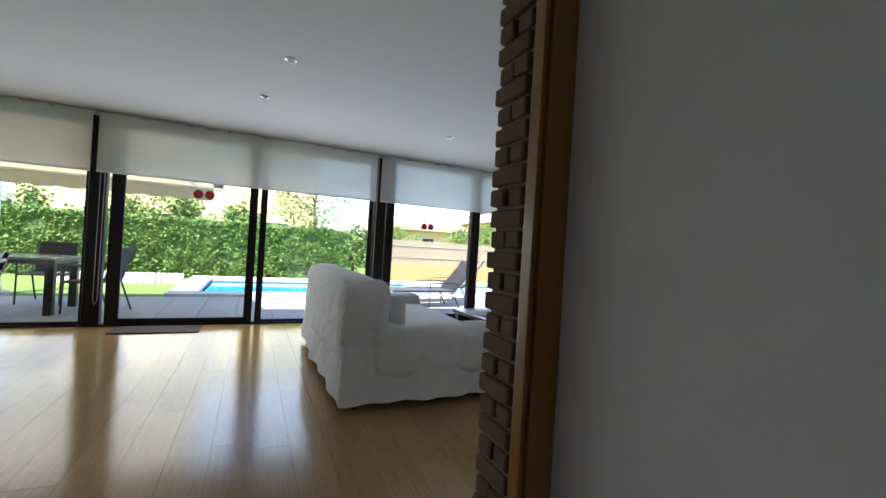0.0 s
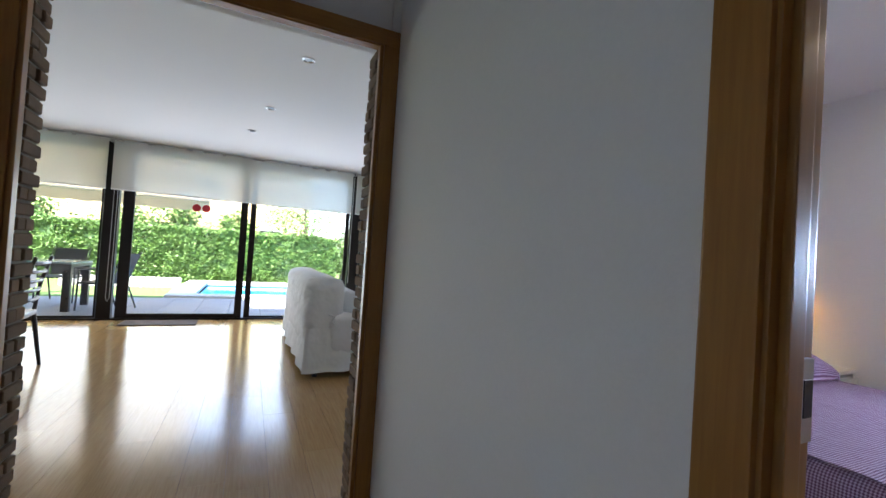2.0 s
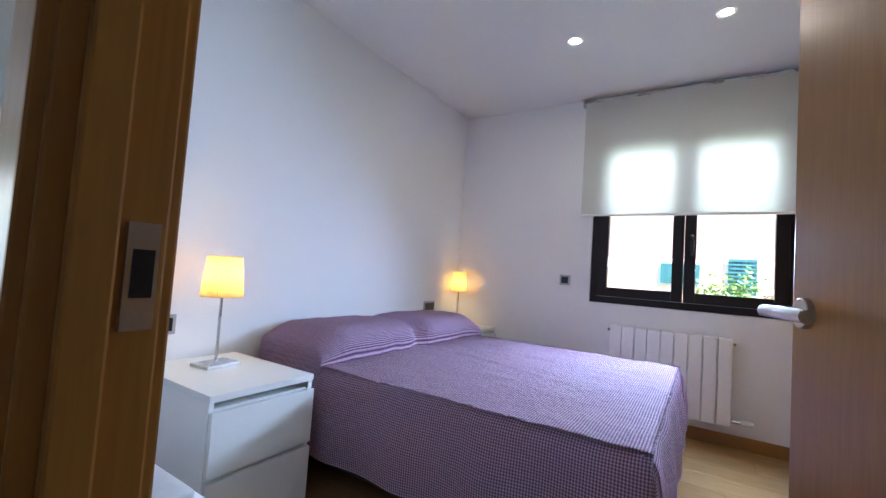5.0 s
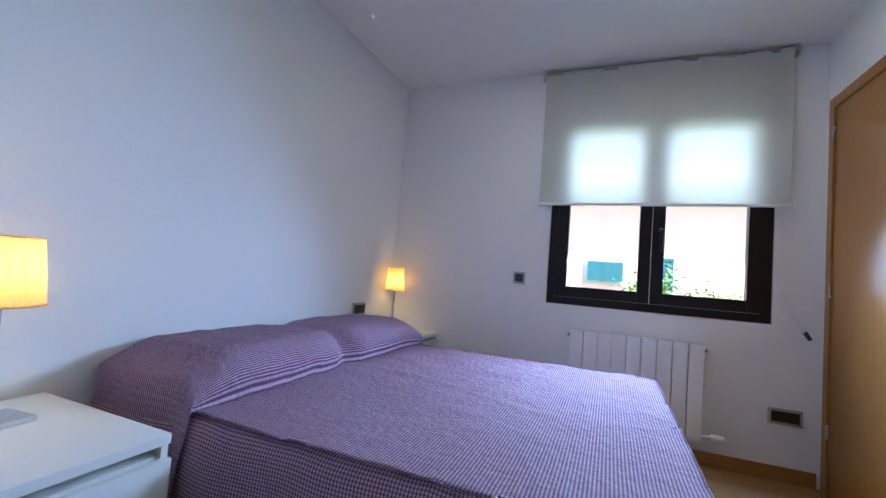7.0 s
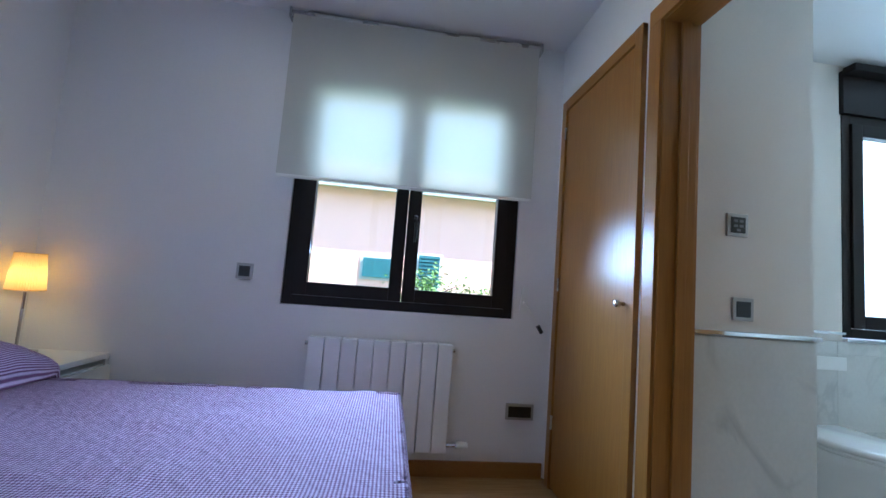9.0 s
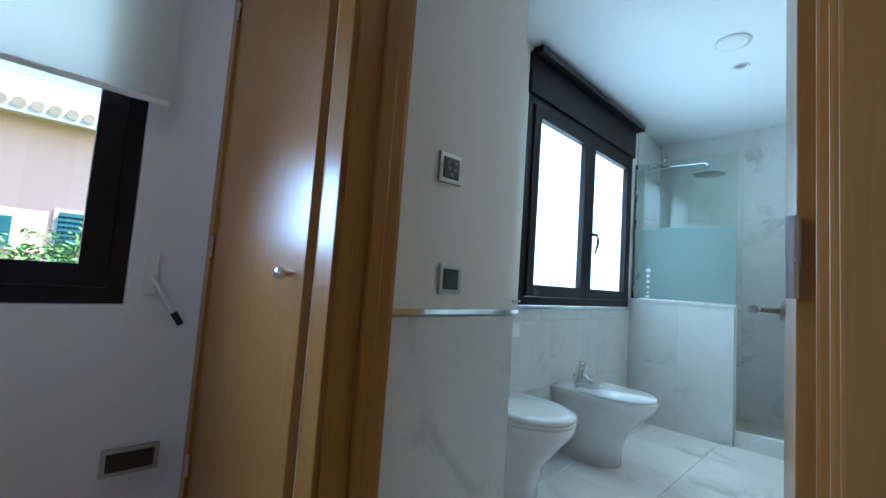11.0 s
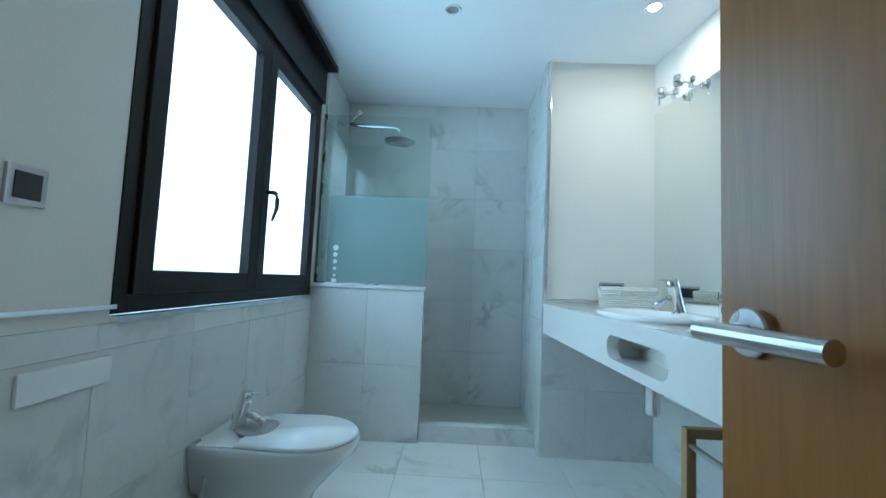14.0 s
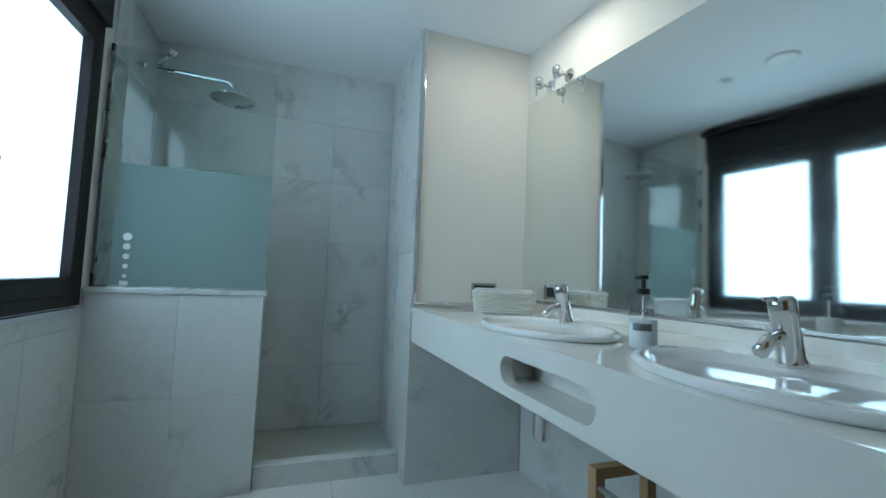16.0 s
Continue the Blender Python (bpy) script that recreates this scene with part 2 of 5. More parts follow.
CHROME = mat("chrome", (0.78, 0.78, 0.78), 0.08, 1.0, vary=0.01, bump=0.0)
STEEL = mat("brushed_steel", (0.55, 0.54, 0.52), 0.28, 1.0, vary=0.03, bump=0.01, fine=200)
MIRROR = mat("mirror_silver", (0.86, 0.89, 0.87), 0.02, 1.0, vary=0.0, bump=0.0)
GREYPLATE = mat("grey_plate", (0.42, 0.41, 0.40), 0.35, 0.6, vary=0.02, bump=0.0)
BLACK = mat("black_plastic", (0.012, 0.012, 0.013), 0.3, vary=0.03, bump=0.0)
WHITEPL = mat("white_lacquer", (0.80, 0.80, 0.77), 0.35, vary=0.01, bump=0.005)
RADIATOR = mat("radiator_enamel", (0.87, 0.86, 0.85), 0.35, vary=0.01, bump=0.0)
BEDCLOTH = woven("lilac_seersucker", (0.84, 0.66, 0.80), (0.24, 0.09, 0.19), 0.0095, (2.38, 2.21), 0.55)
PILLOW = woven("lilac_striped_pillow", (0.82, 0.64, 0.80), (0.24, 0.09, 0.20), 0.0095, (2.26, 0.60), 0.85)
SLIP = mat("white_slipcover", (0.60, 0.59, 0.58), 0.9, vary=0.03, scale=5, bump=0.1, fine=7)
SLIP.node_tree.nodes["Bump"].inputs["Distance"].default_value = 0.03
BLIND = sheer("roller_blind_cloth", (0.66, 0.65, 0.60), (0.62, 0.62, 0.56), 0.38, 0.05)
SHADE = sheer("pleated_lamp_shade", (0.85, 0.70, 0.42), (0.95, 0.68, 0.28), 0.6)
FROST = sheer("frosted_glass", (0.40, 0.49, 0.47), (0.48, 0.58, 0.56), 0.5, 0.28)
WINFROST = sheer("frosted_window_glass", (0.85, 0.88, 0.9), (0.95, 0.97, 1.0), 0.8)
GLASS = clear_glass("window_glass")
GREENGLASS = clear_glass("shower_glass", (0.92, 0.965, 0.95))
BULB = glow("lit_bulb", (1.0, 0.9, 0.75), 12)
DARKWOOD = grain("dark_wood", (0.03, 0.018, 0.012), (0.016, 0.010, 0.008), 0.3, axis=2, per=0.1)
HEMP = mat("door_mat_fibre", (0.05, 0.028, 0.016), 0.95, vary=0.12, scale=30, bump=0.1)
WICKER = mat("white_wicker", (0.72, 0.69, 0.62), 0.6, vary=0.05, bump=0.05)
SOAPBOTTLE = clear_glass("soap_bottle_plastic", (0.93, 0.95, 0.96))
SOAP = mat("white_soap", (0.8, 0.8, 0.8), 0.4)
TERRACE = mat("terrace_tile", (0.30, 0.29, 0.28), 0.6, vary=0.05, scale=9, bump=0.05, per=0.5)
COPING = mat("pool_coping", (0.45, 0.43, 0.40), 0.7, vary=0.04, scale=8, bump=0.04)
POOLWATER = mat("pool_water", (0.02, 0.22, 0.44), 0.06, vary=0.10, scale=3, bump=0.05, fine=12)
GRASS = mat("lawn", (0.085, 0.14, 0.022), 0.95, vary=0.16, scale=3, bump=0.1, fine=180)
LEAF = mat("hedge_leaf", (0.085, 0.16, 0.022), 0.55, vary=0.16, scale=7, bump=0.0, fine=40)
LEAF2 = mat("tree_leaf", (0.07, 0.13, 0.03), 0.6, vary=0.16, scale=5, bump=0.0, fine=40)
BARK = mat("bark", (0.12, 0.085, 0.06), 0.95, vary=0.1, scale=20, bump=0.1)
REED = mat("reed_fence", (0.24, 0.20, 0.15), 0.9, vary=0.1, scale=20, bump=0.08, per=1.0)
TERRACOTTA = mat("orange_brick_wall", (0.42, 0.20, 0.09), 0.9, vary=0.1, scale=12, bump=0.05)
YELLOWWALL = mat("ochre_render", (0.60, 0.46, 0.24), 0.9, vary=0.04, scale=3, bump=0.03)
PINKWALL = mat("salmon_render", (0.72, 0.42, 0.33), 0.9, vary=0.04, scale=3, bump=0.03)
ROOFTILE = mat("clay_roof_tile", (0.42, 0.30, 0.22), 0.9, vary=0.12, scale=8, bump=0.05, per=1.0)
AWNING = sheer("cream_awning", (0.62, 0.55, 0.42), (0.6, 0.5, 0.34), 0.3)
LATTICE = mat("green_lattice", (0.02, 0.10, 0.11), 0.6)
CANVAS = mat("grey_mesh_sling", (0.045, 0.045, 0.05), 0.7, vary=0.05, bump=0.04)
TAUPE = mat("taupe_sling", (0.30, 0.26, 0.22), 0.8, vary=0.05, bump=0.04)
TABLETOP = mat("glass_green_top", (0.18, 0.26, 0.25), 0.15)
REDDOT = mat("red_sticker", (0.50, 0.02, 0.03), 0.5, vary=0.01, bump=0.0)
TRAY = mat("shower_tray_stone", (0.46, 0.46, 0.40), 0.5, vary=0.05, scale=8, bump=0.03)
LABEL = mat("grey_label", (0.12, 0.12, 0.13), 0.5)


# ---- mesh helpers ----
def link(name, bm, material, parent=None, label="", smooth=False):
    me = bpy.data.meshes.new(name)
    bmesh.ops.recalc_face_normals(bm, faces=bm.faces)
    bm.to_mesh(me)
    bm.free()
    me.materials.append(material)
    if smooth:
        for p in me.polygons:
            p.use_smooth = True
    ob = new(name, me)
    if parent:
        ob.parent = parent
    if label:
        ob["label"] = label
    return ob


def part(name, bm, material, parent, label="", smooth=False):
    return link(name, bm, material, parent, label, smooth)


def thing(name, m, label, category, group="", kind=""):
    e = new(name)
    e.empty_display_size = 0.1
    e.matrix_world = m
    return tagged(e, label, category, group, kind)


def box(lo, hi, bevel=0.0, bm=None, seg=2):
    b = bmesh.new()
    r = bmesh.ops.create_cube(b, size=1)
    for v in b.verts:
        v.co = Vector([(l + h) / 2 + c * (h - l) for l, h, c in zip(lo, hi, v.co)])
    if bevel:
        bmesh.ops.bevel(b, geom=b.edges[:], offset=bevel, segments=seg, profile=0.7, affect="EDGES")
    return join(bm, b)


def join(bm, b):
    if bm is None:
        return b
    me = bpy.data.meshes.new("tmp")
    b.to_mesh(me)
    b.free()
    bm.from_mesh(me)
    bpy.data.meshes.remove(me)
    return bm


def boxes(items, bevel=0.0):
    bm = bmesh.new()
    for lo, hi in items:
        box(lo, hi, bevel, bm)
    return bm


def turned(profile, m=None, seg=32, bm=None, sx=1.0, sy=1.0, caps=True):
    """A surface turned about z from (radius, height) pairs."""
    b = bmesh.new()
    rings = []
    for r, z in profile:
        rings.append([b.verts.new((sx * r * math.cos(2 * math.pi * i / seg), sy * r * math.sin(2 * math.pi * i / seg), z)) for i in range(seg)])
    for a, c in zip(rings, rings[1:]):
        for i in range(seg):
            j = (i + 1) % seg
            b.faces.new((a[i], a[j], c[j], c[i]))
    for ring in (rings[0], rings[-1]) if caps else ():
        b.faces.new(ring)
    if m:
        b.transform(m)
    return join(bm, b)


def tube(points, r, seg=12, bm=None):
    """A round bar along a line of points."""
    b = bmesh.new()
    pts = [Vector(p) for p in points]
    rings = []
    for i, p in enumerate(pts):
        d = (pts[min(i + 1, len(pts) - 1)] - pts[max(i - 1, 0)]).normalized()
        u = d.orthogonal().normalized() if abs(d.z) > 0.99 else d.cross(Vector((0, 0, 1))).normalized()
        w = d.cross(u)
        rad = r[i] if isinstance(r, (list, tuple)) else r
        rings.append([b.verts.new(p + rad * (math.cos(2 * math.pi * j / seg) * u + math.sin(2 * math.pi * j / seg) * w)) for j in range(seg)])
    for a, c in zip(rings, rings[1:]):
        for i in range(seg):
            j = (i + 1) % seg
            b.faces.new((a[i], a[j], c[j], c[i]))
    b.faces.new(rings[0])
    b.faces.new(rings[-1])
    return join(bm, b)


def struct(name, items, material, label, bevel=0.0):
    return tagged(link(name, boxes(items, bevel), material), label, name.split("_")[0], kind="structure")


def grid_sheet(nx, ny, fn, thick=0.0):
    """A bent sheet from fn(u, v) with u, v in 0..1."""
    b = bmesh.new()
    uv = b.loops.layers.uv.new("UVMap")
    vs = [[b.verts.new(fn(i / nx, j / ny)) for j in range(ny + 1)] for i in range(nx + 1)]
    for i in range(nx):
        for j in range(ny):
            f = b.faces.new((vs[i][j], vs[i + 1][j], vs[i + 1][j + 1], vs[i][j + 1]))
            for lp, (p, q) in zip(f.loops, ((i, j), (i + 1, j), (i + 1, j + 1), (i, j + 1))):
                lp[uv].uv = (p / nx, q / ny)
    if thick:
        bmesh.ops.solidify(b, geom=b.faces[:], thickness=thick)
    return b


# ---- large structure ----
H = 2.45
ZD = 2.03
struct("wall_corridor_west", [((-0.06, -2.9, 0), (0.079, 0.73, H))], PLASTER, "white plastered corridor wall")
struct("wall_corridor_south", [((-0.06, -3.04, 0), (1.50, -2.9, H))], PLASTER, "white plastered wall at corridor end")
struct("wall_bedroom_west", [((1.395, -2.9, 0), (1.485, -1.62, H)), ((1.395, -0.775, 0), (1.485, 0.70, H)), ((1.395, -1.62, ZD + 0.02), (1.485, -0.775, H))],
       PLASTER, "white plastered wall between corridor and bedroom")
wall_living = struct("wall_living_south", [((-4.5, 0.73, 0), (0.115, 0.87, H)), ((1.36, 0.71, 0), (1.50, 0.87, H)), ((0.115, 0.73, ZD + 0.04), (1.36, 0.87, H)),
                                           ((1.50, 0.70, 0), (5.9, 0.87, H))], PLASTER, "plastered wall with brick-lined opening to the living room")
struct("wall_living_west", [((-4.65, 0.73, 0), (-4.5, 6.02, H))], PLASTER, "white living room side wall")
struct("wall_living_east", [((5.75, 0.87, 0), (5.9, 6.02, H))], PLASTER, "white living room end wall")
struct("wall_bedroom_east", [((4.63, -2.09, 0), (4.90, -1.735, H)), ((4.63, -0.48, 0), (4.90, 0.70, H)), ((4.63, -1.735, 0), (4.90, -0.48, 0.845)),
                             ((4.63, -1.735, 2.12), (4.90, -0.48, H))], PLASTER, "white bedroom wall with window opening")
struct("wall_bedroom_south", [((1.50, -2.09, 0), (2.93, -1.96, H)), ((3.73, -2.09, 0), (3.82, -1.96, H)), ((4.54, -2.09, 0), (4.63, -1.96, H)),
                              ((2.93, -2.09, ZD + 0.04), (3.73, -1.96, H)), ((3.82, -2.09, 2.06), (4.54, -1.96, H))], PLASTER, "white bedroom wall with two doorways")
struct("wall_closet", [((3.815, -2.71, 0), (3.88, -2.09, 2.43)), ((3.88, -2.71, 0), (4.60, -2.64, 2.43))], CREAM, "cream plastered closet wall in bathroom")
struct("wall_bath_east", [((4.345, -2.71, 0), (4.60, -5.80, 0.88)), ((4.345, -3.49, 0.88), (4.60, -2.71, 2.43)), ((4.345, -5.80, 0.88), (4.60, -5.03, 2.43)),
                          ((4.345, -5.03, 2.38), (4.60, -3.49, 2.43))], CREAM, "bathroom outer wall with window opening")
struct("wall_bath_south", [((2.10, -5.83, 0), (4.345, -5.68, 2.43))], CREAM, "bathroom wall behind shower")
VX, VY, VA = 2.215, -4.945, 5.5
VWALL = pose(VX, VY, 0, 0, 0, VA)
wall_vanity = struct("wall_bath_west", [((-0.14, -0.2, 0), (0, 2.95, 2.43))], CREAM, "bathroom wall behind vanity")
wall_vanity.matrix_world = VWALL
struct("wall_shower_side", [((2.10, -5.68, 0), (2.875, -4.945, 2.43))], CREAM, "cream pier between vanity and shower")
struct("ceiling_living", [((-4.65, 0.73, H), (5.9, 6.02, H + 0.12))], CEIL, "white painted living room ceiling")
struct("ceiling_corridor", [((-0.06, -3.04, H), (1.50, 0.73, H + 0.12))], CEIL, "white painted corridor ceiling")
struct("ceiling_bedroom", [((1.50, -2.09, H), (4.90, 0.73, H + 0.12))], CEIL, "white painted bedroom ceiling")
struct("ceiling_bath", [((1.80, -5.83, 2.43), (4.60, -2.09, 2.57))], CEIL, "white painted bathroom ceiling")
floor = struct("floor", [((-4.65, -3.04, -0.10), (5.9, 6.02, -0.012))], MORTAR, "oak plank floor over the rooms")
bath_floor = struct("floor_bath", [((1.80, -5.83, -0.011), (4.60, -2.06, -0.004))], GROUT, "white marble tiled bathroom floor")


def planks(x0, x1, y0, y1):
    """Boards laid along y, each its own piece."""
    w, n = 0.19, 0
    shapes = {}
    x = x0
    while x < x1 - 0.01:
        xe = min(x + w, x1)
        y = y0 - random.random() * 1.2
        while y < y1:
            a, b = max(y, y0), min(y + 1.29, y1)
            if b - a > 0.03:
                key = (round(xe - x, 3), round(b - a, 3))
                if key not in shapes:
                    ob = part("plank", box((0, 0, -0.012), (xe - x - 0.0012, b - a - 0.0012, 0)), PLANK, floor)
                    shapes[key] = ob.data
                else:
                    ob = new("plank", shapes[key])
                    ob.parent = floor
                ob.location = (x, a, 0)
            y += 1.29
        x = xe


# baseboards
def baseboard(lo, hi):
    tagged(link("baseboard", box(lo, hi, 0.004), OAK_H), "varnished oak baseboard along wall", "baseboard", kind="structure")


baseboard((4.615, -1.945, 0), (4.63, 0.70, 0.08))
baseboard((1.515, 0.685, 0), (4.61, 0.70, 0.08))
baseboard((1.381, -0.71, 0), (1.395, 0.70, 0.08))
baseboard((1.485, -0.70, 0), (1.50, 0.68, 0.08))


def door_frame(name, axis, a0, a1, f0, f1, h, label):
    """Jambs, head and trims lining an opening. axis: the wall runs along 0 (x) or 1 (y); a0..a1 clear width; f0..f1 wall faces."""
    e = thing(name, pose(0, 0, 0), label, "door frame", kind="structure")

    def bx(n, u0, u1, v0, v1, z0, z1, m=OAK):
        lo, hi = ((u0, v0, z0), (u1, v1, z1)) if axis == 0 else ((v0, u0, z0), (v1, u1, z1))
        part(n, box(lo, hi, 0.003), m, e)
    bx("jamb", a0 - 0.038, a0, f0 - 0.004, f1 + 0.004, 0, h)
    bx("jamb", a1, a1 + 0.038, f0 - 0.004, f1 + 0.004, 0, h)
    bx("head", a0 - 0.038, a1 + 0.038, f0 - 0.004, f1 + 0.004, h, h + 0.036, OAK_H)
    for v0, v1 in ((f0 - 0.016, f0), (f1, f1 + 0.016)):
        bx("trim", a0 - 0.075, a0 - 0.006, v0, v1, 0, h + 0.006)
        bx("trim", a1 + 0.006, a1 + 0.075, v0, v1, 0, h + 0.006)
        bx("trim", a0 - 0.075, a1 + 0.075, v0, v1, h + 0.006, h + 0.075, OAK_H)
    mid = (f0 + f1) / 2
    bx("door_stop", a0, a0 + 0.012, mid - 0.03, mid + 0.005, 0, h)
    bx("door_stop", a1 - 0.012, a1, mid - 0.03, mid + 0.005, 0, h)
    return e


def lever(parent, x, z, side, toward):
    """A steel lever on a round rose, on one face of a leaf that lies along +x; side is the face's y sign."""
    y0 = side * 0.02
    part("rose", turned([(0.027, 0), (0.027, 0.009), (0.025, 0.011), (0.001, 0.011)], Matrix.Translation((x, y0, z)) @ pose(0, 0, 0, -90 * side), 32), STEEL, parent)
    n = side * 0.058
    part("neck", tube([(x, y0, z), (x, y0 + n + side * 0.009, z)], 0.0095, 20), STEEL, parent, smooth=True)
    part("handle", tube([(x - toward * 0.0095, y0 + n, z), (x + toward * 0.135, y0 + n, z)], 0.0105, 24), STEEL, parent, "brushed steel lever handle")


def door_leaf(name, m, width, h, label):
    """A plain oak leaf that lies along +x from its hinge."""
    e = thing(name, m, label, "door", kind="structure")
    part("leaf", box((0.0, -0.02, 0.012), (width, 0.02, h), 0.002), OAK, e)
    for s in (1, -1):
        lever(e, width - 0.048, 0.978, s, -1)
    for z in (0.25, 1.0, 1.8):
        part("hinge", turned([(0.007, 0), (0.007, 0.09)], pose(-0.004, 0.022, z), 10), STEEL, e)
    part("lock_plate", box((width - 0.001, -0.009, 0.90), (width + 0.002, 0.009, 1.10)), STEEL, e)
    return e


fr = door_frame("door_frame_living", 0, 0.155, 1.318, 0.702, 0.74, ZD, "varnished oak frame of opening to living room")
fb = door_frame("door_frame_bedroom", 1, -1.575, -0.787, 1.395, 1.485, ZD, "varnished oak bedroom door frame")
part("strike_plate", boxes([((1.453, -0.793, 0.935), (1.480, -0.7855, 1.035))]), STEEL, fb)
part("latch_hole", box((1.458, -0.7945, 0.965), (1.476, -0.791, 1.01)), BLACK, fb)
fa = door_frame("door_frame_bath", 0, 2.97, 3.69, -2.09, -1.96, ZD, "varnished oak bathroom door frame")
part("strike_plate", box((3.684, -2.052, 0.935), (3.691, -2.026, 1.035)), STEEL, fa)
part("latch_hole", box((3.6825, -2.046, 0.965), (3.686, -2.033, 1.01)), BLACK, fa)
door_leaf("door_bedroom", pose(1.525, -1.585, 0, 0, 0, 14.3), 0.78, 2.02, "open varnished oak bedroom door with steel lever")
door_leaf("door_bath", pose(2.985, -2.12, 0, 0, 0, -83.0), 0.80, 2.02, "open varnished oak bathroom door with steel lever")

# closet door, shut
cd = thing("door_closet", pose(0, 0, 0), "shut varnished oak closet door with round knob", "door", kind="structure")
part("leaf", box((3.855, -1.985, 0.012), (4.505, -1.948, 2.03), 0.003), OAK, cd)
for lo, hi in (((4.508, -1.98, 0), (4.56, -1.938, 2.09)), ((3.80, -1.98, 0), (3.852, -1.938, 2.09))):
    part("trim", box(lo, hi, 0.003), OAK, cd)
part("trim", box((3.80, -1.98, 2.033), (4.56, -1.940, 2.091), 0.003), OAK_H, cd)
part("backing", box((3.83, -2.05, 0.0), (4.53, -1.99, 2.05)), OAK, cd)
for z in (0.3, 1.02, 1.86):
    part("hinge", turned([(0.006, 0), (0.006, 0.07)], pose(4.507, -1.94, z), 10), STEEL, cd)
part("knob", turned([(0.008, 0), (0.007, 0.018), (0.015, 0.026), (0.016, 0.036), (0.010, 0.042)], pose(3.875, -1.948, 0.985, -90), 20), CHROME, cd, "round chrome knob", True)


# windows
def casement(name, x, y0, y1, z0, z1, top, label, pane_material, handle=True):
    """A two-leaf dark window in a wall of constant x; inner face at x, top: height of the roller box above."""
    e = thing(name, pose(0, 0, 0), label, "window", kind="structure")
    d = 0.06
    mid = (y0 + y1) / 2
    for lo, hi in (((x, y0, z0), (x + d, y0 + 0.05, z1)), ((x, y1 - 0.05, z0), (x + d, y1, z1)), ((x, y0 + 0.05, z0), (x + d, y1 - 0.05, z0 + 0.05)), ((x, y0 + 0.05, z1 - 0.05), (x + d, y1 - 0.05, z1))):
        part("window_frame", box(lo, hi, 0.003), DARKFRAME, e)
    for a, b in ((y0 + 0.052, mid - 0.002), (mid + 0.002, y1 - 0.052)):
        s = thing("sash", pose(0, 0, 0), "dark brown casement sash", "")
        del s["label"]
        s.parent = e
        w, xx = 0.07, x - 0.014
        zz0, zz1 = z0 + 0.052, z1 - 0.052
        for lo, hi in (((xx, a, zz0), (xx + 0.055, a + w, zz1)), ((xx, b - w, zz0), (xx + 0.055, b, zz1)), ((xx, a + w, zz0), (xx + 0.055, b - w, zz0 + w)), ((xx, a + w, zz1 - w), (xx + 0.055, b - w, zz1))):
            part("rail", box(lo, hi, 0.004), DARKFRAME, s)
        g = part("pane", box((xx + 0.04, a + w - 0.004, zz0 + w - 0.004), (xx + 0.046, b - w + 0.004, zz1 - w + 0.004)), pane_material, s)
        g.visible_shadow = False
    hz = (z0 + z1) / 2 - 0.12 if handle else z0 + 0.55
    hy = mid - 0.045
    part("handle", tube([(x - 0.014, hy, hz), (x - 0.05, hy, hz), (x - 0.060, hy, hz - 0.006), (x - 0.066, hy - 0.004, hz - 0.03), (x - 0.064, hy - 0.006, hz - 0.075), (x - 0.048, hy - 0.002, hz - 0.135)], [0.010, 0.011, 0.012, 0.011, 0.010, 0.006], 12), BLACK, e, "black window lever", True)
    if top > z1:
        part("roller_box", box((x - 0.02, y0 - 0.01, z1), (x + 0.2, y1 + 0.01, top), 0.004), DARKFRAME, e)
        part("pelmet", box((x - 0.085, y0 - 0.012, top - 0.028), (x - 0.018, y1 + 0.012, top + 0.012), 0.003), DARKFRAME, e)
        part("end_cap", box((x - 0.088, y0 - 0.022, top - 0.032), (x - 0.012, y0 - 0.012, top + 0.014), 0.002), GREYPLATE, e, "grey end cap")
    return e


casement("window_bedroom", 4.645, -1.733, -0.482, 0.847, 2.118, 2.118, "dark brown two-leaf bedroom window", GLASS)
casement("window_bath", 4.34, -5.02, -3.49, 0.89, 2.14, 2.39, "dark brown window with frosted panes and roller box", WINFROST)


def blind(name, m, width, drop, label, group=""):
    """A roller blind hanging in the xz plane, cloth towards -y."""
    e = thing(name, m, label, "roller blind", group)
    part("cloth", grid_sheet(24, 12, lambda u, v: Vector((u * width, 0.004 * math.sin(u * 9 + v * 3), -v * drop)), 0.0), BLIND, e, smooth=True)
    part("roller", tube([(-0.015, 0.028, 0.012), (width + 0.015, 0.028, 0.012)], 0.022, 16), STEEL, e, "grey metal roller")
    part("bottom_bar", box((0, -0.006, -drop - 0.018), (width, 0.008, -drop), 0.003), WHITEPL, e)
    part("bracket", box((-0.022, -0.005, -0.02), (-0.012, 0.055, 0.035)), GREYPLATE, e)
    part("bracket", box((width + 0.012, -0.005, -0.02), (width + 0.022, 0.055, 0.035)), GREYPLATE, e)
    return e


blind("roller_blind", pose(4.565, -0.405, 2.40, 0, 0, -90), 1.375, 0.88, "cream roller blind half drawn over bedroom window")

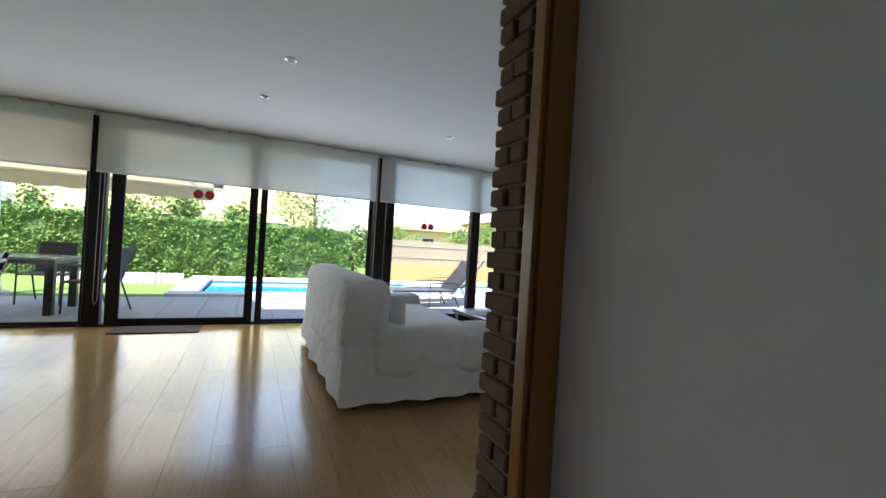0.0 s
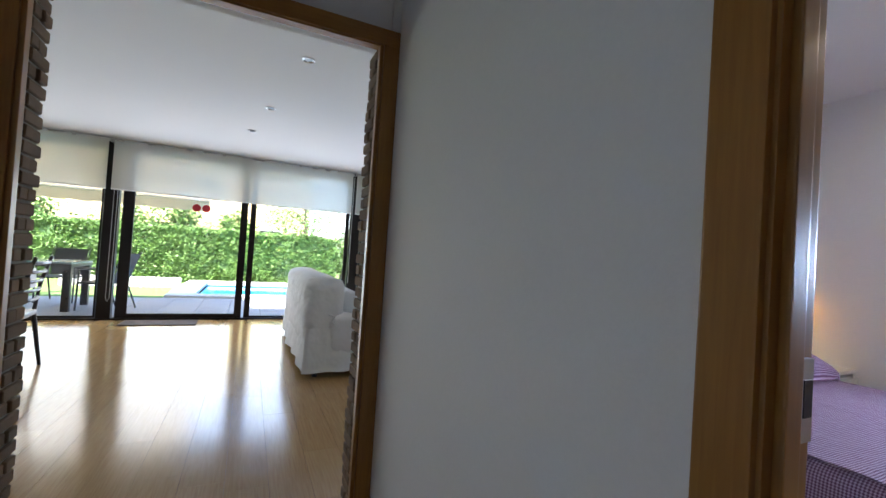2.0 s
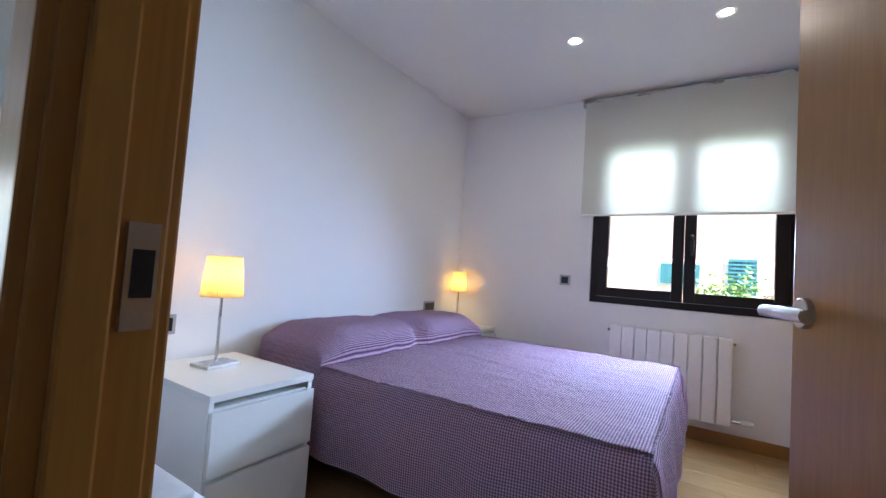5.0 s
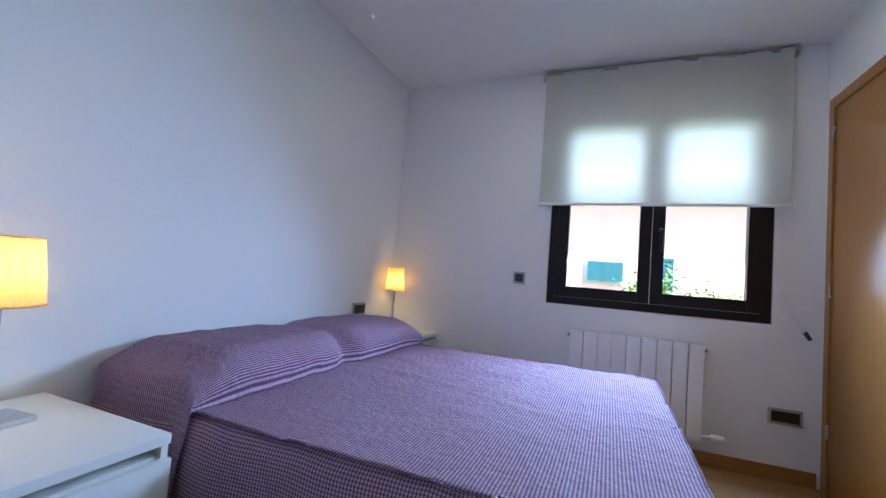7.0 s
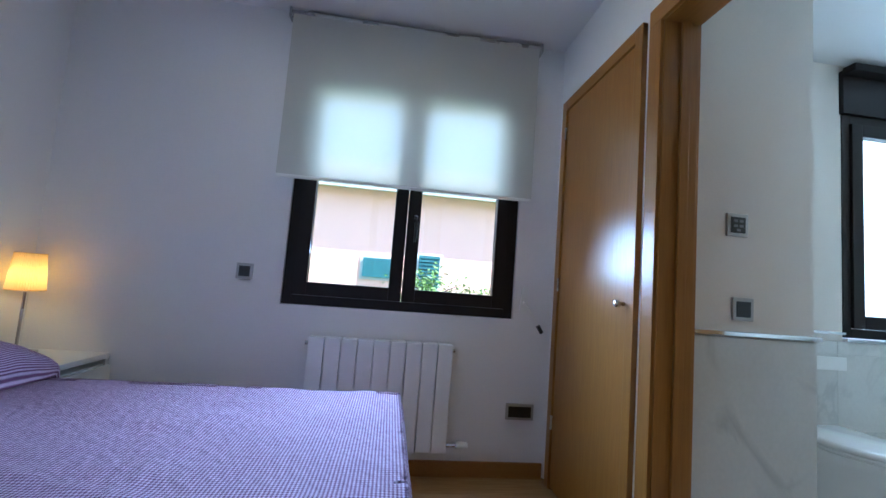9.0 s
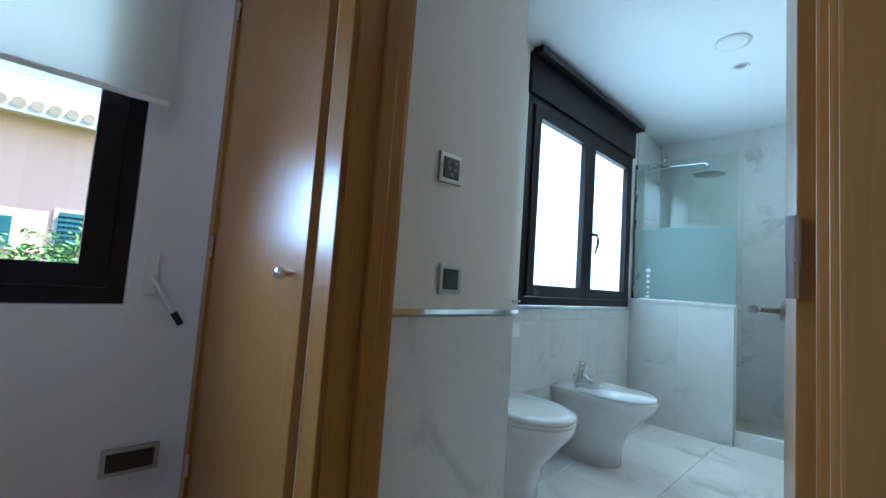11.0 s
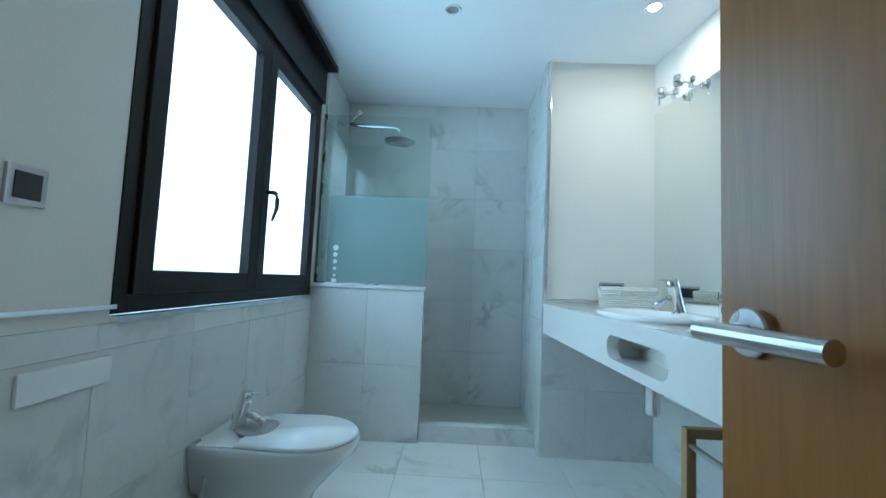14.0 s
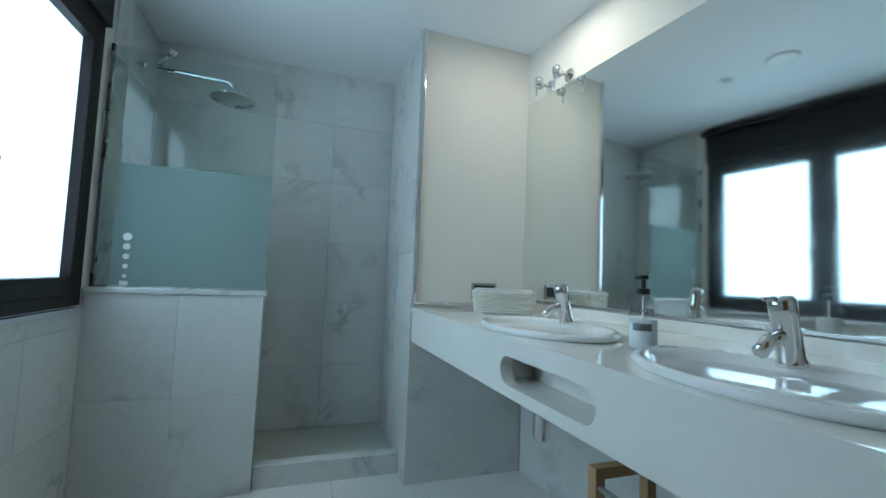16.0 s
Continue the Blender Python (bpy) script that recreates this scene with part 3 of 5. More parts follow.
# living room glazing
lw = thing("window_living", pose(0, 0, 0), "dark brown full-height sliding window wall", "window", kind="structure")
Y0 = 5.90
for x0, x1 in ((-4.5, -4.35), (-2.75, -2.60), (-0.95, -0.79), (2.36, 2.52), (2.54, 2.66), (3.98, 4.13), (5.6, 5.75)):
    part("post", box((x0, Y0, 0), (x1, Y0 + 0.10, H), 0.004), DARKFRAME, lw)
part("sill", box((-4.35, Y0 - 0.01, 0.0), (5.6, Y0 + 0.11, 0.022), 0.003), DARKFRAME, lw)
part("head", box((-4.35, Y0 + 0.004, 2.36), (5.6, Y0 + 0.10, H)), DARKFRAME, lw)
part("bottom_rail", box((2.66, Y0 + 0.01, 0.022), (3.98, Y0 + 0.09, 0.10)), DARKFRAME, lw)
for nm, x0, x1, yy, st in (("sliding_door", -0.745, 0.80, Y0 + 0.006, 0.13), ("sliding_door", 0.835, 2.35, Y0 + 0.055, 0.08), ("sliding_door", -2.60, -0.97, Y0 + 0.055, 0.03)):
    s = new(nm)
    s.parent = lw
    b = 0.06 if st > 0.1 else 0.022
    for lo, hi in (((x0, yy, 0.024), (x0 + st, yy + 0.04, 2.36)), ((x1 - st * 0.75, yy, 0.024), (x1, yy + 0.04, 2.36)), ((x0 + st, yy, 0.024), (x1 - st * 0.75, yy + 0.04, 0.024 + b)), ((x0 + st, yy, 2.30), (x1 - st * 0.75, yy + 0.04, 2.36))):
        part("rail", box(lo, hi, 0.003), DARKFRAME, s)
    g = part("pane", box((x0 + st - 0.005, yy + 0.017, 0.024 + b - 0.005), (x1 - st * 0.75 + 0.005, yy + 0.023, 2.305)), GLASS, s)
    g.visible_shadow = False
for x0, x1 in ((2.66, 3.98), (4.13, 5.6), (-4.35, -2.75)):
    g = part("pane", box((x0, Y0 + 0.05, 0.02), (x1, Y0 + 0.056, 2.36)), GLASS, lw)
    g.visible_shadow = False
for cx, cz in ((0.12, 1.62), (0.245, 1.62), (3.17, 1.46), (3.28, 1.46)):
    part("sticker", turned([(0.055 if cx < 1 else 0.05, 0), (0.055 if cx < 1 else 0.05, 0.002)], pose(cx, Y0 + (0.02 if cx < 1 else 0.047), cz, 90), 24), REDDOT, lw, "round red safety sticker")
for x0, w in ((-4.3, 1.6), (-2.58, 1.66), (-0.865, 3.20), (2.40, 3.15)):
    blind("roller_blind", pose(x0, Y0 - 0.10, 2.405), w, 0.635, "cream roller blind drawn partway over glazing", "living room blinds")
part("cord", tube([(-0.84, 5.87, 2.38), (-0.845, 5.87, 0.30), (-0.825, 5.87, 0.25), (-0.805, 5.87, 0.30), (-0.80, 5.87, 2.38)], 0.005, 6), GREYPLATE, lw)
part("cord", tube([(2.375, 5.88, 2.38), (2.372, 5.88, 0.6)], 0.006, 6), GREYPLATE, lw)


# ---- bathroom fixed parts ----
def wall_tiles(parent, axis, pos, sgn, a0, a1, z0, z1, w=0.40, h=0.40, cuts=None):
    """Marble slabs proud of a wall. axis: which coordinate is fixed; sgn: the way they face."""
    shapes = {}
    a = a0
    while a < a1 - 0.005:
        ae = min(a + w, a1)
        if a1 - ae < 0.05:
            ae = a1
        z = z0
        while z < z1 - 0.005:
            ze = min(z + h, z1)
            if z1 - ze < 0.05:
                ze = z1
            key = (axis, sgn, round(ae - a, 3), round(ze - z, 3))
            g = 0.0004
            if key not in shapes:
                lo, hi = [0, 0, g], [0, 0, ze - z - g]
                lo[1 - axis], hi[1 - axis] = g, ae - a - g
                lo[axis], hi[axis] = (0, 0.012) if sgn > 0 else (-0.012, 0)
                ob = part("tile", box(lo, hi, 0.0012, seg=1), MARBLE, parent)
                shapes[key] = ob.data
            else:
                ob = new("tile", shapes[key])
                ob.parent = parent
            loc = [0, 0, z]
            loc[axis], loc[1 - axis] = pos, a
            ob.location = loc
            z = ze
        a = ae


half = struct("half_wall_shower", [((3.625, -5.115, 0), (4.345, -5.045, 0.945))], GROUT, "low marble-clad wall beside shower")
part("cap", box((3.60, -5.135, 0.945), (4.335, -5.022, 0.968), 0.004), MARBLE, half)
curb = struct("shower_curb", [((2.89, -5.14, 0), (3.61, -5.065, 0.112))], MARBLE, "white marble shower kerb", 0.004)
tray = struct("shower_tray", [((2.876, -5.68, 0), (4.345, -5.14, 0.07))], TRAY, "beige stone shower tray", 0.004)
gl = thing("shower_screen", pose(0, 0, 0), "glass shower screen with frosted band", "shower screen")
part("glass", box((3.61, -5.080, 0.968), (4.325, -5.072, 2.09), 0.001), GREENGLASS, gl).visible_shadow = False
part("frosted_band", box((3.612, -5.0715, 0.975), (4.26, -5.070, 1.54)), FROST, gl)
part("channel", box((4.318, -5.088, 0.968), (4.332, -5.064, 2.09)), STEEL, gl)
part("channel", box((3.61, -5.088, 0.966), (4.318, -5.064, 0.976)), STEEL, gl)
for i, r in enumerate((0.018, 0.015, 0.013, 0.011, 0.009)):
    part("dot", turned([(r, 0), (r, 0.002)], pose(4.205, -5.069, 1.20 - 0.045 * i, 90), 20), WHITEPL, gl)
part("dot", box((4.19, -5.0705, 0.978), (4.222, -5.069, 0.998)), WHITEPL, gl)

# chrome edge strip and wainscot rails
for nm, lo, hi in (("trim_pier", (2.862, -4.948, 0.935), (2.88, -4.925, 2.43)), ("trim_vanity", (2.22, -4.945, 0.925), (2.87, -4.932, 0.937)),
                   ("trim_rail", (3.793, -2.724, 0.898), (3.815, -2.09, 0.915)), ("trim_rail_window", (4.325, -3.49, 0.905), (4.345, -2.71, 0.918)),
                   ("trim_sill", (4.318, -5.02, 0.868), (4.345, -3.49, 0.886))):
    tagged(link(nm, box(lo, hi, 0.002), CHROME), "slim polished metal edge strip", "trim", kind="structure")


def plate(name, m, w, h, label, dark=1):
    """A grey cover plate in the xz plane, facing -y, with black insert."""
    e = thing(name, m, label, "wall socket" if "socket" in name else "wall switch")
    part("cover", box((-w / 2, -0.010, -h / 2), (w / 2, 0, h / 2), 0.003), GREYPLATE, e)
    if dark:
        part("insert", box((-w / 2 + 0.014, -0.013, -h / 2 + 0.014), (w / 2 - 0.014, -0.008, h / 2 - 0.014), 0.002), BLACK, e, "black insert")
    return e


plate("wall_switch", pose(4.63, -0.29, 1.00, 0, 0, -90), 0.082, 0.082, "grey framed black switch on bedroom wall")
plate("wall_socket", pose(4.615, -1.80, 0.352, 0, 0, -90), 0.155, 0.085, "grey framed black double socket above baseboard")
plate("wall_socket", pose(4.17, 0.70, 0.705), 0.15, 0.085, "grey framed black double socket above bed")
plate("wall_socket", pose(2.16, 0.70, 0.70), 0.10, 0.085, "grey framed black socket beside nightstand")
plate("wall_switch", pose(3.815, -2.393, 1.00, 0, 0, -90), 0.088, 0.088, "grey framed black switch above metal rail")
tm = plate("wall_switch", pose(3.815, -2.365, 1.325, 0, 0, -90), 0.09, 0.09, "grey framed dark thermostat on bathroom wall")
for i, (a, z) in enumerate(((-0.012, 0.016), (0.012, 0.016), (-0.012, -0.004), (0.012, -0.004), (0.0, -0.02))):
    part("key", box((a - 0.008, -0.0145, z - 0.005), (a + 0.008, -0.012, z + 0.005)), LABEL, tm)
plate("wall_switch", pose(4.345, -3.235, 1.18, 0, 0, -90), 0.085, 0.085, "grey framed dark switch beside window")
plate("wall_socket", pose(2.47, -4.945, 1.005, 0, 0, 180), 0.15, 0.085, "grey framed black double socket above counter")
fp = thing("flush_plate", pose(4.333, -3.37, 0.75, 0, 0, -90), "flat white flush plate above toilet", "flush plate")
part("cover", box((-0.12, -0.010, -0.035), (0.12, 0, 0.035), 0.004), WHITEPL, fp)


def downlight(m, lit, label, white=False):
    e = thing("ceiling_light", m, label, "downlight", "recessed ceiling lights")
    part("ring", turned([(0.032, -0.001), (0.046, -0.001), (0.044, -0.007), (0.032, -0.004)], None, 28, caps=False), WHITEPL if lit or white else STEEL, e)
    part("bulb", turned([(0.030, -0.0005), (0.026, -0.002), (0.0, -0.003)] if lit else [(0.030, -0.0005), (0.027, -0.0015), (0.001, -0.002)], None, 20), BULB if lit else GREYPLATE if white else BLACK, e)


for x, y in ((1.136, 1.976), (0.946, 3.24), (0.79, 4.214), (2.9, 3.44), (2.81, 4.41), (-1.4, 3.24)):
    downlight(pose(x, y, H), False, "unlit round recessed downlight in white ceiling")
for x, y in ((3.73, -0.53), (3.79, -1.29)):
    downlight(pose(x, y, H), True, "lit round recessed downlight in bedroom ceiling")
downlight(pose(3.49, -4.46, 2.43), False, "unlit round recessed downlight in bathroom ceiling", True)
downlight(pose(2.48, -4.40, 2.43), True, "lit round recessed downlight above vanity")
sp = thing("ceiling_speaker", pose(3.47, -4.15, 2.43), "round white ceiling speaker", "ceiling speaker")
part("grille", turned([(0.085, -0.001), (0.083, -0.008), (0.06, -0.012), (0.05, -0.009), (0.001, -0.011)], None, 36), WHITEPL, sp, smooth=True)


# ---- living room things ----
def rumpled(b, amount, scale, keep=None):
    for v in b.verts:
        p = v.co * scale
        d = noise.noise_vector(p)
        v.co += d * amount
    return b


def blob(lo, hi, bevel, cuts=3, amount=0.0, scale=5.0, seg=4):
    """A soft box with rumpled faces."""
    b = box(lo, hi, bevel, seg=seg)
    bmesh.ops.subdivide_edges(b, edges=[e for e in b.edges if e.calc_length() > 0.12], cuts=cuts, use_grid_fill=True)
    bmesh.ops.smooth_vert(b, verts=b.verts[:], factor=0.4, use_axis_x=True, use_axis_y=True, use_axis_z=True)
    return rumpled(b, amount, scale)


def skirt(points, z0, z1, flare, wave, n=140, rows=8):
    """A hanging cloth round a closed line of points."""
    ring = []
    total = len(points)
    per = n // total
    for i in range(total):
        a, c = Vector(points[i]), Vector(points[(i + 1) % total])
        for j in range(per):
            ring.append(a.lerp(c, j / per))
    mid = sum(ring, Vector((0, 0))) / len(ring)
    b = bmesh.new()
    rows_v = []
    for r in range(rows + 1):
        v = r / rows
        row = []
        for i, p in enumerate(ring):
            o = (p - mid).normalized()
            f = flare * v + wave * v * (math.sin(i * 0.9) + 0.7 * math.sin(i * 0.37 + 1.3))
            row.append(b.verts.new((p.x + o.x * f, p.y + o.y * f, z1 + (z0 - z1) * v)))
        rows_v.append(row)
    for a, c in zip(rows_v, rows_v[1:]):
        for i in range(len(ring)):
            j = (i + 1) % len(ring)
            b.faces.new((a[i], a[j], c[j], c[i]))
    return b


def sofa():
    e = thing("sofa", pose(1.43, 2.68, 0), "two-seat sofa under a loose white cotton slipcover", "sofa")
    part("seat", blob((0.02, 0.10, 0.22), (1.18, 2.05, 0.46), 0.07, 3, 0.012, 5), SLIP, e, smooth=True)
    part("backrest", blob((-0.10, 0.02, 0.20), (0.25, 2.15, 0.885), 0.165, 5, 0.022, 5.5), SLIP, e, smooth=True)
    part("armrest", blob((0.10, -0.03, 0.18), (1.20, 0.26, 0.56), 0.13, 5, 0.022, 6), SLIP, e, smooth=True)
    part("armrest", blob((0.10, 1.90, 0.18), (1.22, 2.18, 0.57), 0.12, 4, 0.014, 5), SLIP, e, smooth=True)
    part("back_cushion", blob((0.22, 0.25, 0.44), (0.44, 1.08, 0.74), 0.09, 3, 0.014, 5), SLIP, e, smooth=True)
    part("back_cushion", blob((0.22, 1.10, 0.44), (0.44, 1.92, 0.74), 0.09, 3, 0.014, 5), SLIP, e, smooth=True)
    part("skirt", skirt([(-0.085, 0.0), (1.20, 0.0), (1.20, 2.16), (-0.085, 2.16)], 0.06, 0.44, 0.035, 0.017), SLIP, e, smooth=True)
    for x, y in ((0.02, 0.08), (0.98, 0.08), (0.02, 2.08), (0.98, 2.08)):
        part("foot", turned([(0.022, 0), (0.03, 0.20)], pose(x, y, 0), 12), DARKWOOD, e)
    for y in (0.03, 0.16):
        part("tie", tube([(0.10, -0.02 + y * 0.1, 0.56), (0.14, -0.05, 0.55), (0.12, -0.045, 0.50), (0.16, -0.04, 0.46)], 0.008, 6), SLIP, e)
    return e


sofa()
tb = thing("coffee_table", pose(3.05, 3.35, 0), "low dark wooden coffee table beside the sofa", "coffee table")
part("tabletop", box((0, 0, 0.36), (0.75, 1.2, 0.40), 0.006), DARKWOOD, tb)
part("shelf", box((0.06, 0.06, 0.12), (0.69, 1.14, 0.14), 0.004), DARKWOOD, tb)
for x in (0.03, 0.64):
    for y in (0.03, 1.09):
        part("leg", box((x, y, 0), (x + 0.08, y + 0.08, 0.36), 0.004), DARKWOOD, tb)
rn = thing("table_runner", pose(3.13, 3.55, 0.40), "pale woven runner lying on coffee table", "table runner")
part("cloth", grid_sheet(20, 20, lambda u, v: Vector((u * 0.5, v * 0.8, 0.003 + 0.002 * math.sin(u * 20) * math.sin(v * 25))), 0.003), WICKER, rn)
dm = thing("door_mat", pose(-0.60, 5.42, 0), "thin dark brown fibre mat before the glass door", "mat")
part("mat", box((0, 0, 0), (0.86, 0.40, 0.012), 0.005), HEMP, dm)


def slat_chair(m, label, group):
    """A dark dining chair with a slatted back; it faces +y."""
    e = thing("dining_chair", m, label, "chair", group)
    part("seat", box((-0.22, -0.21, 0.43), (0.22, 0.22, 0.475), 0.015), DARKWOOD, e)
    for x in (-0.2, 0.2):
        part("leg", tube([(x, -0.19, 0.44), (x * 1.05, -0.25, 0)], [0.019, 0.013], 10), DARKWOOD, e)
        part("leg", tube([(x, 0.19, 0.44), (x * 1.05, 0.21, 0)], [0.019, 0.013], 10), DARKWOOD, e)
        part("back_post", tube([(x, -0.19, 0.44), (x, -0.22, 0.7), (x * 0.98, -0.28, 0.93)], [0.018, 0.016, 0.013], 10), DARKWOOD, e)
    for i in range(5):
        z = 0.58 + i * 0.075
        y = -0.205 - 0.075 * ((z - 0.5) / 0.43) ** 2
        part("slat", tube([(-0.2, y, z), (-0.1, y - 0.025, z), (0, y - 0.033, z), (0.1, y - 0.025, z), (0.2, y, z)], 0.014, 8), DARKWOOD, e)
    part("stretcher", tube([(-0.2, 0, 0.2), (0.2, 0, 0.2)], 0.010, 8), DARKWOOD, e)
    return e


slat_chair(pose(-0.93, 3.35, 0, 0, 0, 95), "dark-stained dining chair with a slatted back", "dining chairs")
dt = thing("dining_table", pose(-2.3, 3.0, 0), "long dining table on dark square legs", "table")
part("tabletop", box((0, 0, 0.70), (1.1, 1.7, 0.74), 0.006), DARKWOOD, dt)
for x in (0.05, 0.98):
    for y in (0.05, 1.58):
        part("leg", box((x, y, 0), (x + 0.07, y + 0.07, 0.70), 0.004), DARKWOOD, dt)
tc = thing("tablecloth", pose(-2.3, 3.0, 0.74), "white cotton cloth hanging over dining table", "tablecloth")
part("cloth", blob((-0.03, -0.03, 0.0), (1.13, 1.73, 0.006), 0.002, 3, 0.0, 5, 1), SLIP, tc)
part("skirt", skirt([(-0.03, -0.03), (1.13, -0.03), (1.13, 1.73), (-0.03, 1.73)], -0.20, 0.003, 0.02, 0.012, 160, 6), SLIP, tc, smooth=True)

# ---- bedroom things ----
bed = thing("bed", pose(2.62, -1.13, 0), "double bed under a lilac seersucker bedspread", "bed")
part("frame", box((0.04, 0.05, 0.10), (1.54, 1.80, 0.27), 0.01), DARKWOOD, bed)
for x in (0.08, 1.44):
    for y in (0.1, 1.7):
        part("leg", box((x, y, 0), (x + 0.06, y + 0.06, 0.10)), DARKWOOD, bed)
part("mattress", blob((0.05, 0.05, 0.27), (1.53, 1.80, 0.49), 0.06, 2), SLIP, bed, "white mattress")


def spread(u, v):
    """The bedspread: flat on the mattress, rounded over three edges, hanging in soft folds."""
    W, L, top, drop = 1.58, 1.81, 0.53, 0.40
    s = -drop + u * (W + 2 * drop)
    t = -drop + v * (L + drop)
    ox, oy = max(-s, 0, s - W), max(-t, 0)
    x, y, z = min(max(s, 0), W), max(t, 0), top
    r = 0.055
    sx = -1 if s < 0 else 1
    fold = 0.012 * math.sin(t * 17 + 0.6 * math.sin(s * 5)) if ox > 0 else 0.0
    fold2 = 0.014 * math.sin(s * 15 + 1.0) if oy > 0 else 0.0

    def bend(o):
        if o < r * 1.57:
            a = o / r
            return r * math.sin(a) - r * 0, r * (1 - math.cos(a))
        return r, r + (o - r * 1.57)
    bx, dx = bend(ox)
    by, dy = bend(oy)
    k = min(1.0, ox / 0.25)
    q = min(1.0, oy / 0.25)
    x += sx * (bx - r + 0.04 * k + fold * k) if ox > 0 else 0
    y -= (by - r + 0.03 * q + fold2 * q) if oy > 0 else 0
    z = top - max(dx, dy)
    z += 0.006 * noise.noise(Vector((s * 4, t * 4, 0))) + 0.004 * noise.noise(Vector((s * 13, t * 9, 3)))
    z += 0.004 * math.exp(-((s - 0.75 + 0.1 * math.sin(t * 4)) / 0.02) ** 2) + 0.003 * math.exp(-((t - 0.6) / 0.025) ** 2)
    return Vector((x, y, z))


part("bedspread", grid_sheet(110, 110, spread, 0.004), BEDCLOTH, bed, "lilac striped seersucker bedspread", True)


def pillow_end(u, v):
    """The end of the bedspread drawn over two pillows against the wall."""
    W, drop = 1.58, 0.34
    s = -drop + u * (W + 2 * drop)
    ox = max(-s, 0, s - W)
    x = min(max(s, 0), W)
    y = 1.36 + 0.44 * v
    dip = math.exp(-((s - 0.80) / 0.07) ** 2)
    prof = math.sin(min(1.0, v / 0.42) * math.pi / 2) ** 0.5 if v > 0 else 0.0
    edge = min(1.0, (W / 2 + 0.06 - abs(s - W / 2)) / 0.22)
    rise = (0.16 - 0.03 * max(0, v - 0.6)) * prof * max(0.0, edge) ** 0.5 * (1 - 0.16 * dip) if edge > 0 else 0.0
    z = 0.535 + rise + 0.007 * noise.noise(Vector((s * 5, v * 3, 7))) + 0.004 * noise.noise(Vector((s * 16, v * 8, 2)))
    y += -0.085 * prof * (1 - dip) * (1 - v) + 0.035 * dip * (1 - v)
    if ox > 0:
        side = -1 if s < 0 else 1
        k = min(1.0, ox / 0.2)
        x += side * (0.03 * k + 0.015 * k * math.sin(v * 11 + 1))
        z -= max(0.0, ox - 0.02)
    return Vector((x, y, z))


part("pillow_cover", grid_sheet(110, 40, pillow_end, 0.004), PILLOW, bed, "bedspread end drawn over two pillows", True)


def nightstand(m, d, label):
    e = thing("nightstand", m, label, "nightstand", "nightstands by the bed")
    w, h = 0.42, 0.55
    part("side_panel", box((0, 0.004, 0), (0.018, d, h - 0.025), 0.001), WHITEPL, e)
    part("side_panel", box((w - 0.018, 0.004, 0), (w, d, h - 0.025), 0.001), WHITEPL, e)
    part("top", box((-0.002, -0.002, h - 0.025), (w + 0.002, d, h), 0.003), WHITEPL, e)
    part("back", box((0.018, d - 0.01, 0.03), (w - 0.018, d, h - 0.03)), WHITEPL, e)
    part("plinth", box((0.018, 0.03, 0), (w - 0.018, 0.05, 0.045)), WHITEPL, e)
    part("drawer", box((0.003, -0.016, 0.285), (w - 0.003, 0.004, 0.495), 0.002), WHITEPL, e)
    part("drawer", box((0.003, -0.016, 0.05), (w - 0.003, 0.004, 0.268), 0.002), WHITEPL, e)
    part("box", box((0.02, 0.012, 0.05), (w - 0.02, d - 0.012, 0.50)), WHITEPL, e)
    return e


nightstand(pose(2.06, 0.11, 0), 0.56, "white two-drawer nightstand beside the bed")
nightstand(pose(4.205, 0.295, 0), 0.38, "white two-drawer nightstand in bedroom corner")


def table_lamp(m, s, label):
    e = thing("table_lamp", m, label, "table lamp", "bedside lamps")
    part("base", box((-0.075 * s, -0.055 * s, 0), (0.075 * s, 0.055 * s, 0.014), 0.003), STEEL, e, "brushed steel base")
    part("stem", tube([(0, 0, 0.014), (0, 0, 0.33)], 0.006, 10), STEEL, e)
    n = 96
    b = bmesh.new()
    rings = []
    for k in range(5):
        v = k / 4
        ring = []
        for i in range(n):
            r = (0.082 + (0.066 - 0.082) * v) * s * (1 + 0.022 * (1 if i % 2 else -1))
            a = 2 * math.pi * i / n
            ring.append(b.verts.new((r * math.cos(a), r * math.sin(a), 0.29 + 0.165 * v)))
        rings.append(ring)
    for a, c in zip(rings, rings[1:]):
        for i in range(n):
            j = (i + 1) % n
            b.faces.new((a[i], a[j], c[j], c[i]))
    part("shade", b, SHADE, e, "pleated cream fabric shade")
    for z, r in ((0.29, 0.082), (0.455, 0.066)):
        part("shade_rim", tube([(r * s * math.cos(a * math.pi / 12), r * s * math.sin(a * math.pi / 12), z) for a in range(25)], 0.003, 6), SHADE, e)
    part("socket", turned([(0.012, 0.33), (0.014, 0.36)], None, 12), WHITEPL, e)


table_lamp(pose(2.28, 0.48, 0.55, 0, 0, 8), 1.0, "lit bedside lamp with pleated shade on nightstand")
table_lamp(pose(4.48, 0.60, 0.55), 0.85, "lit bedside lamp with cream shade in corner")

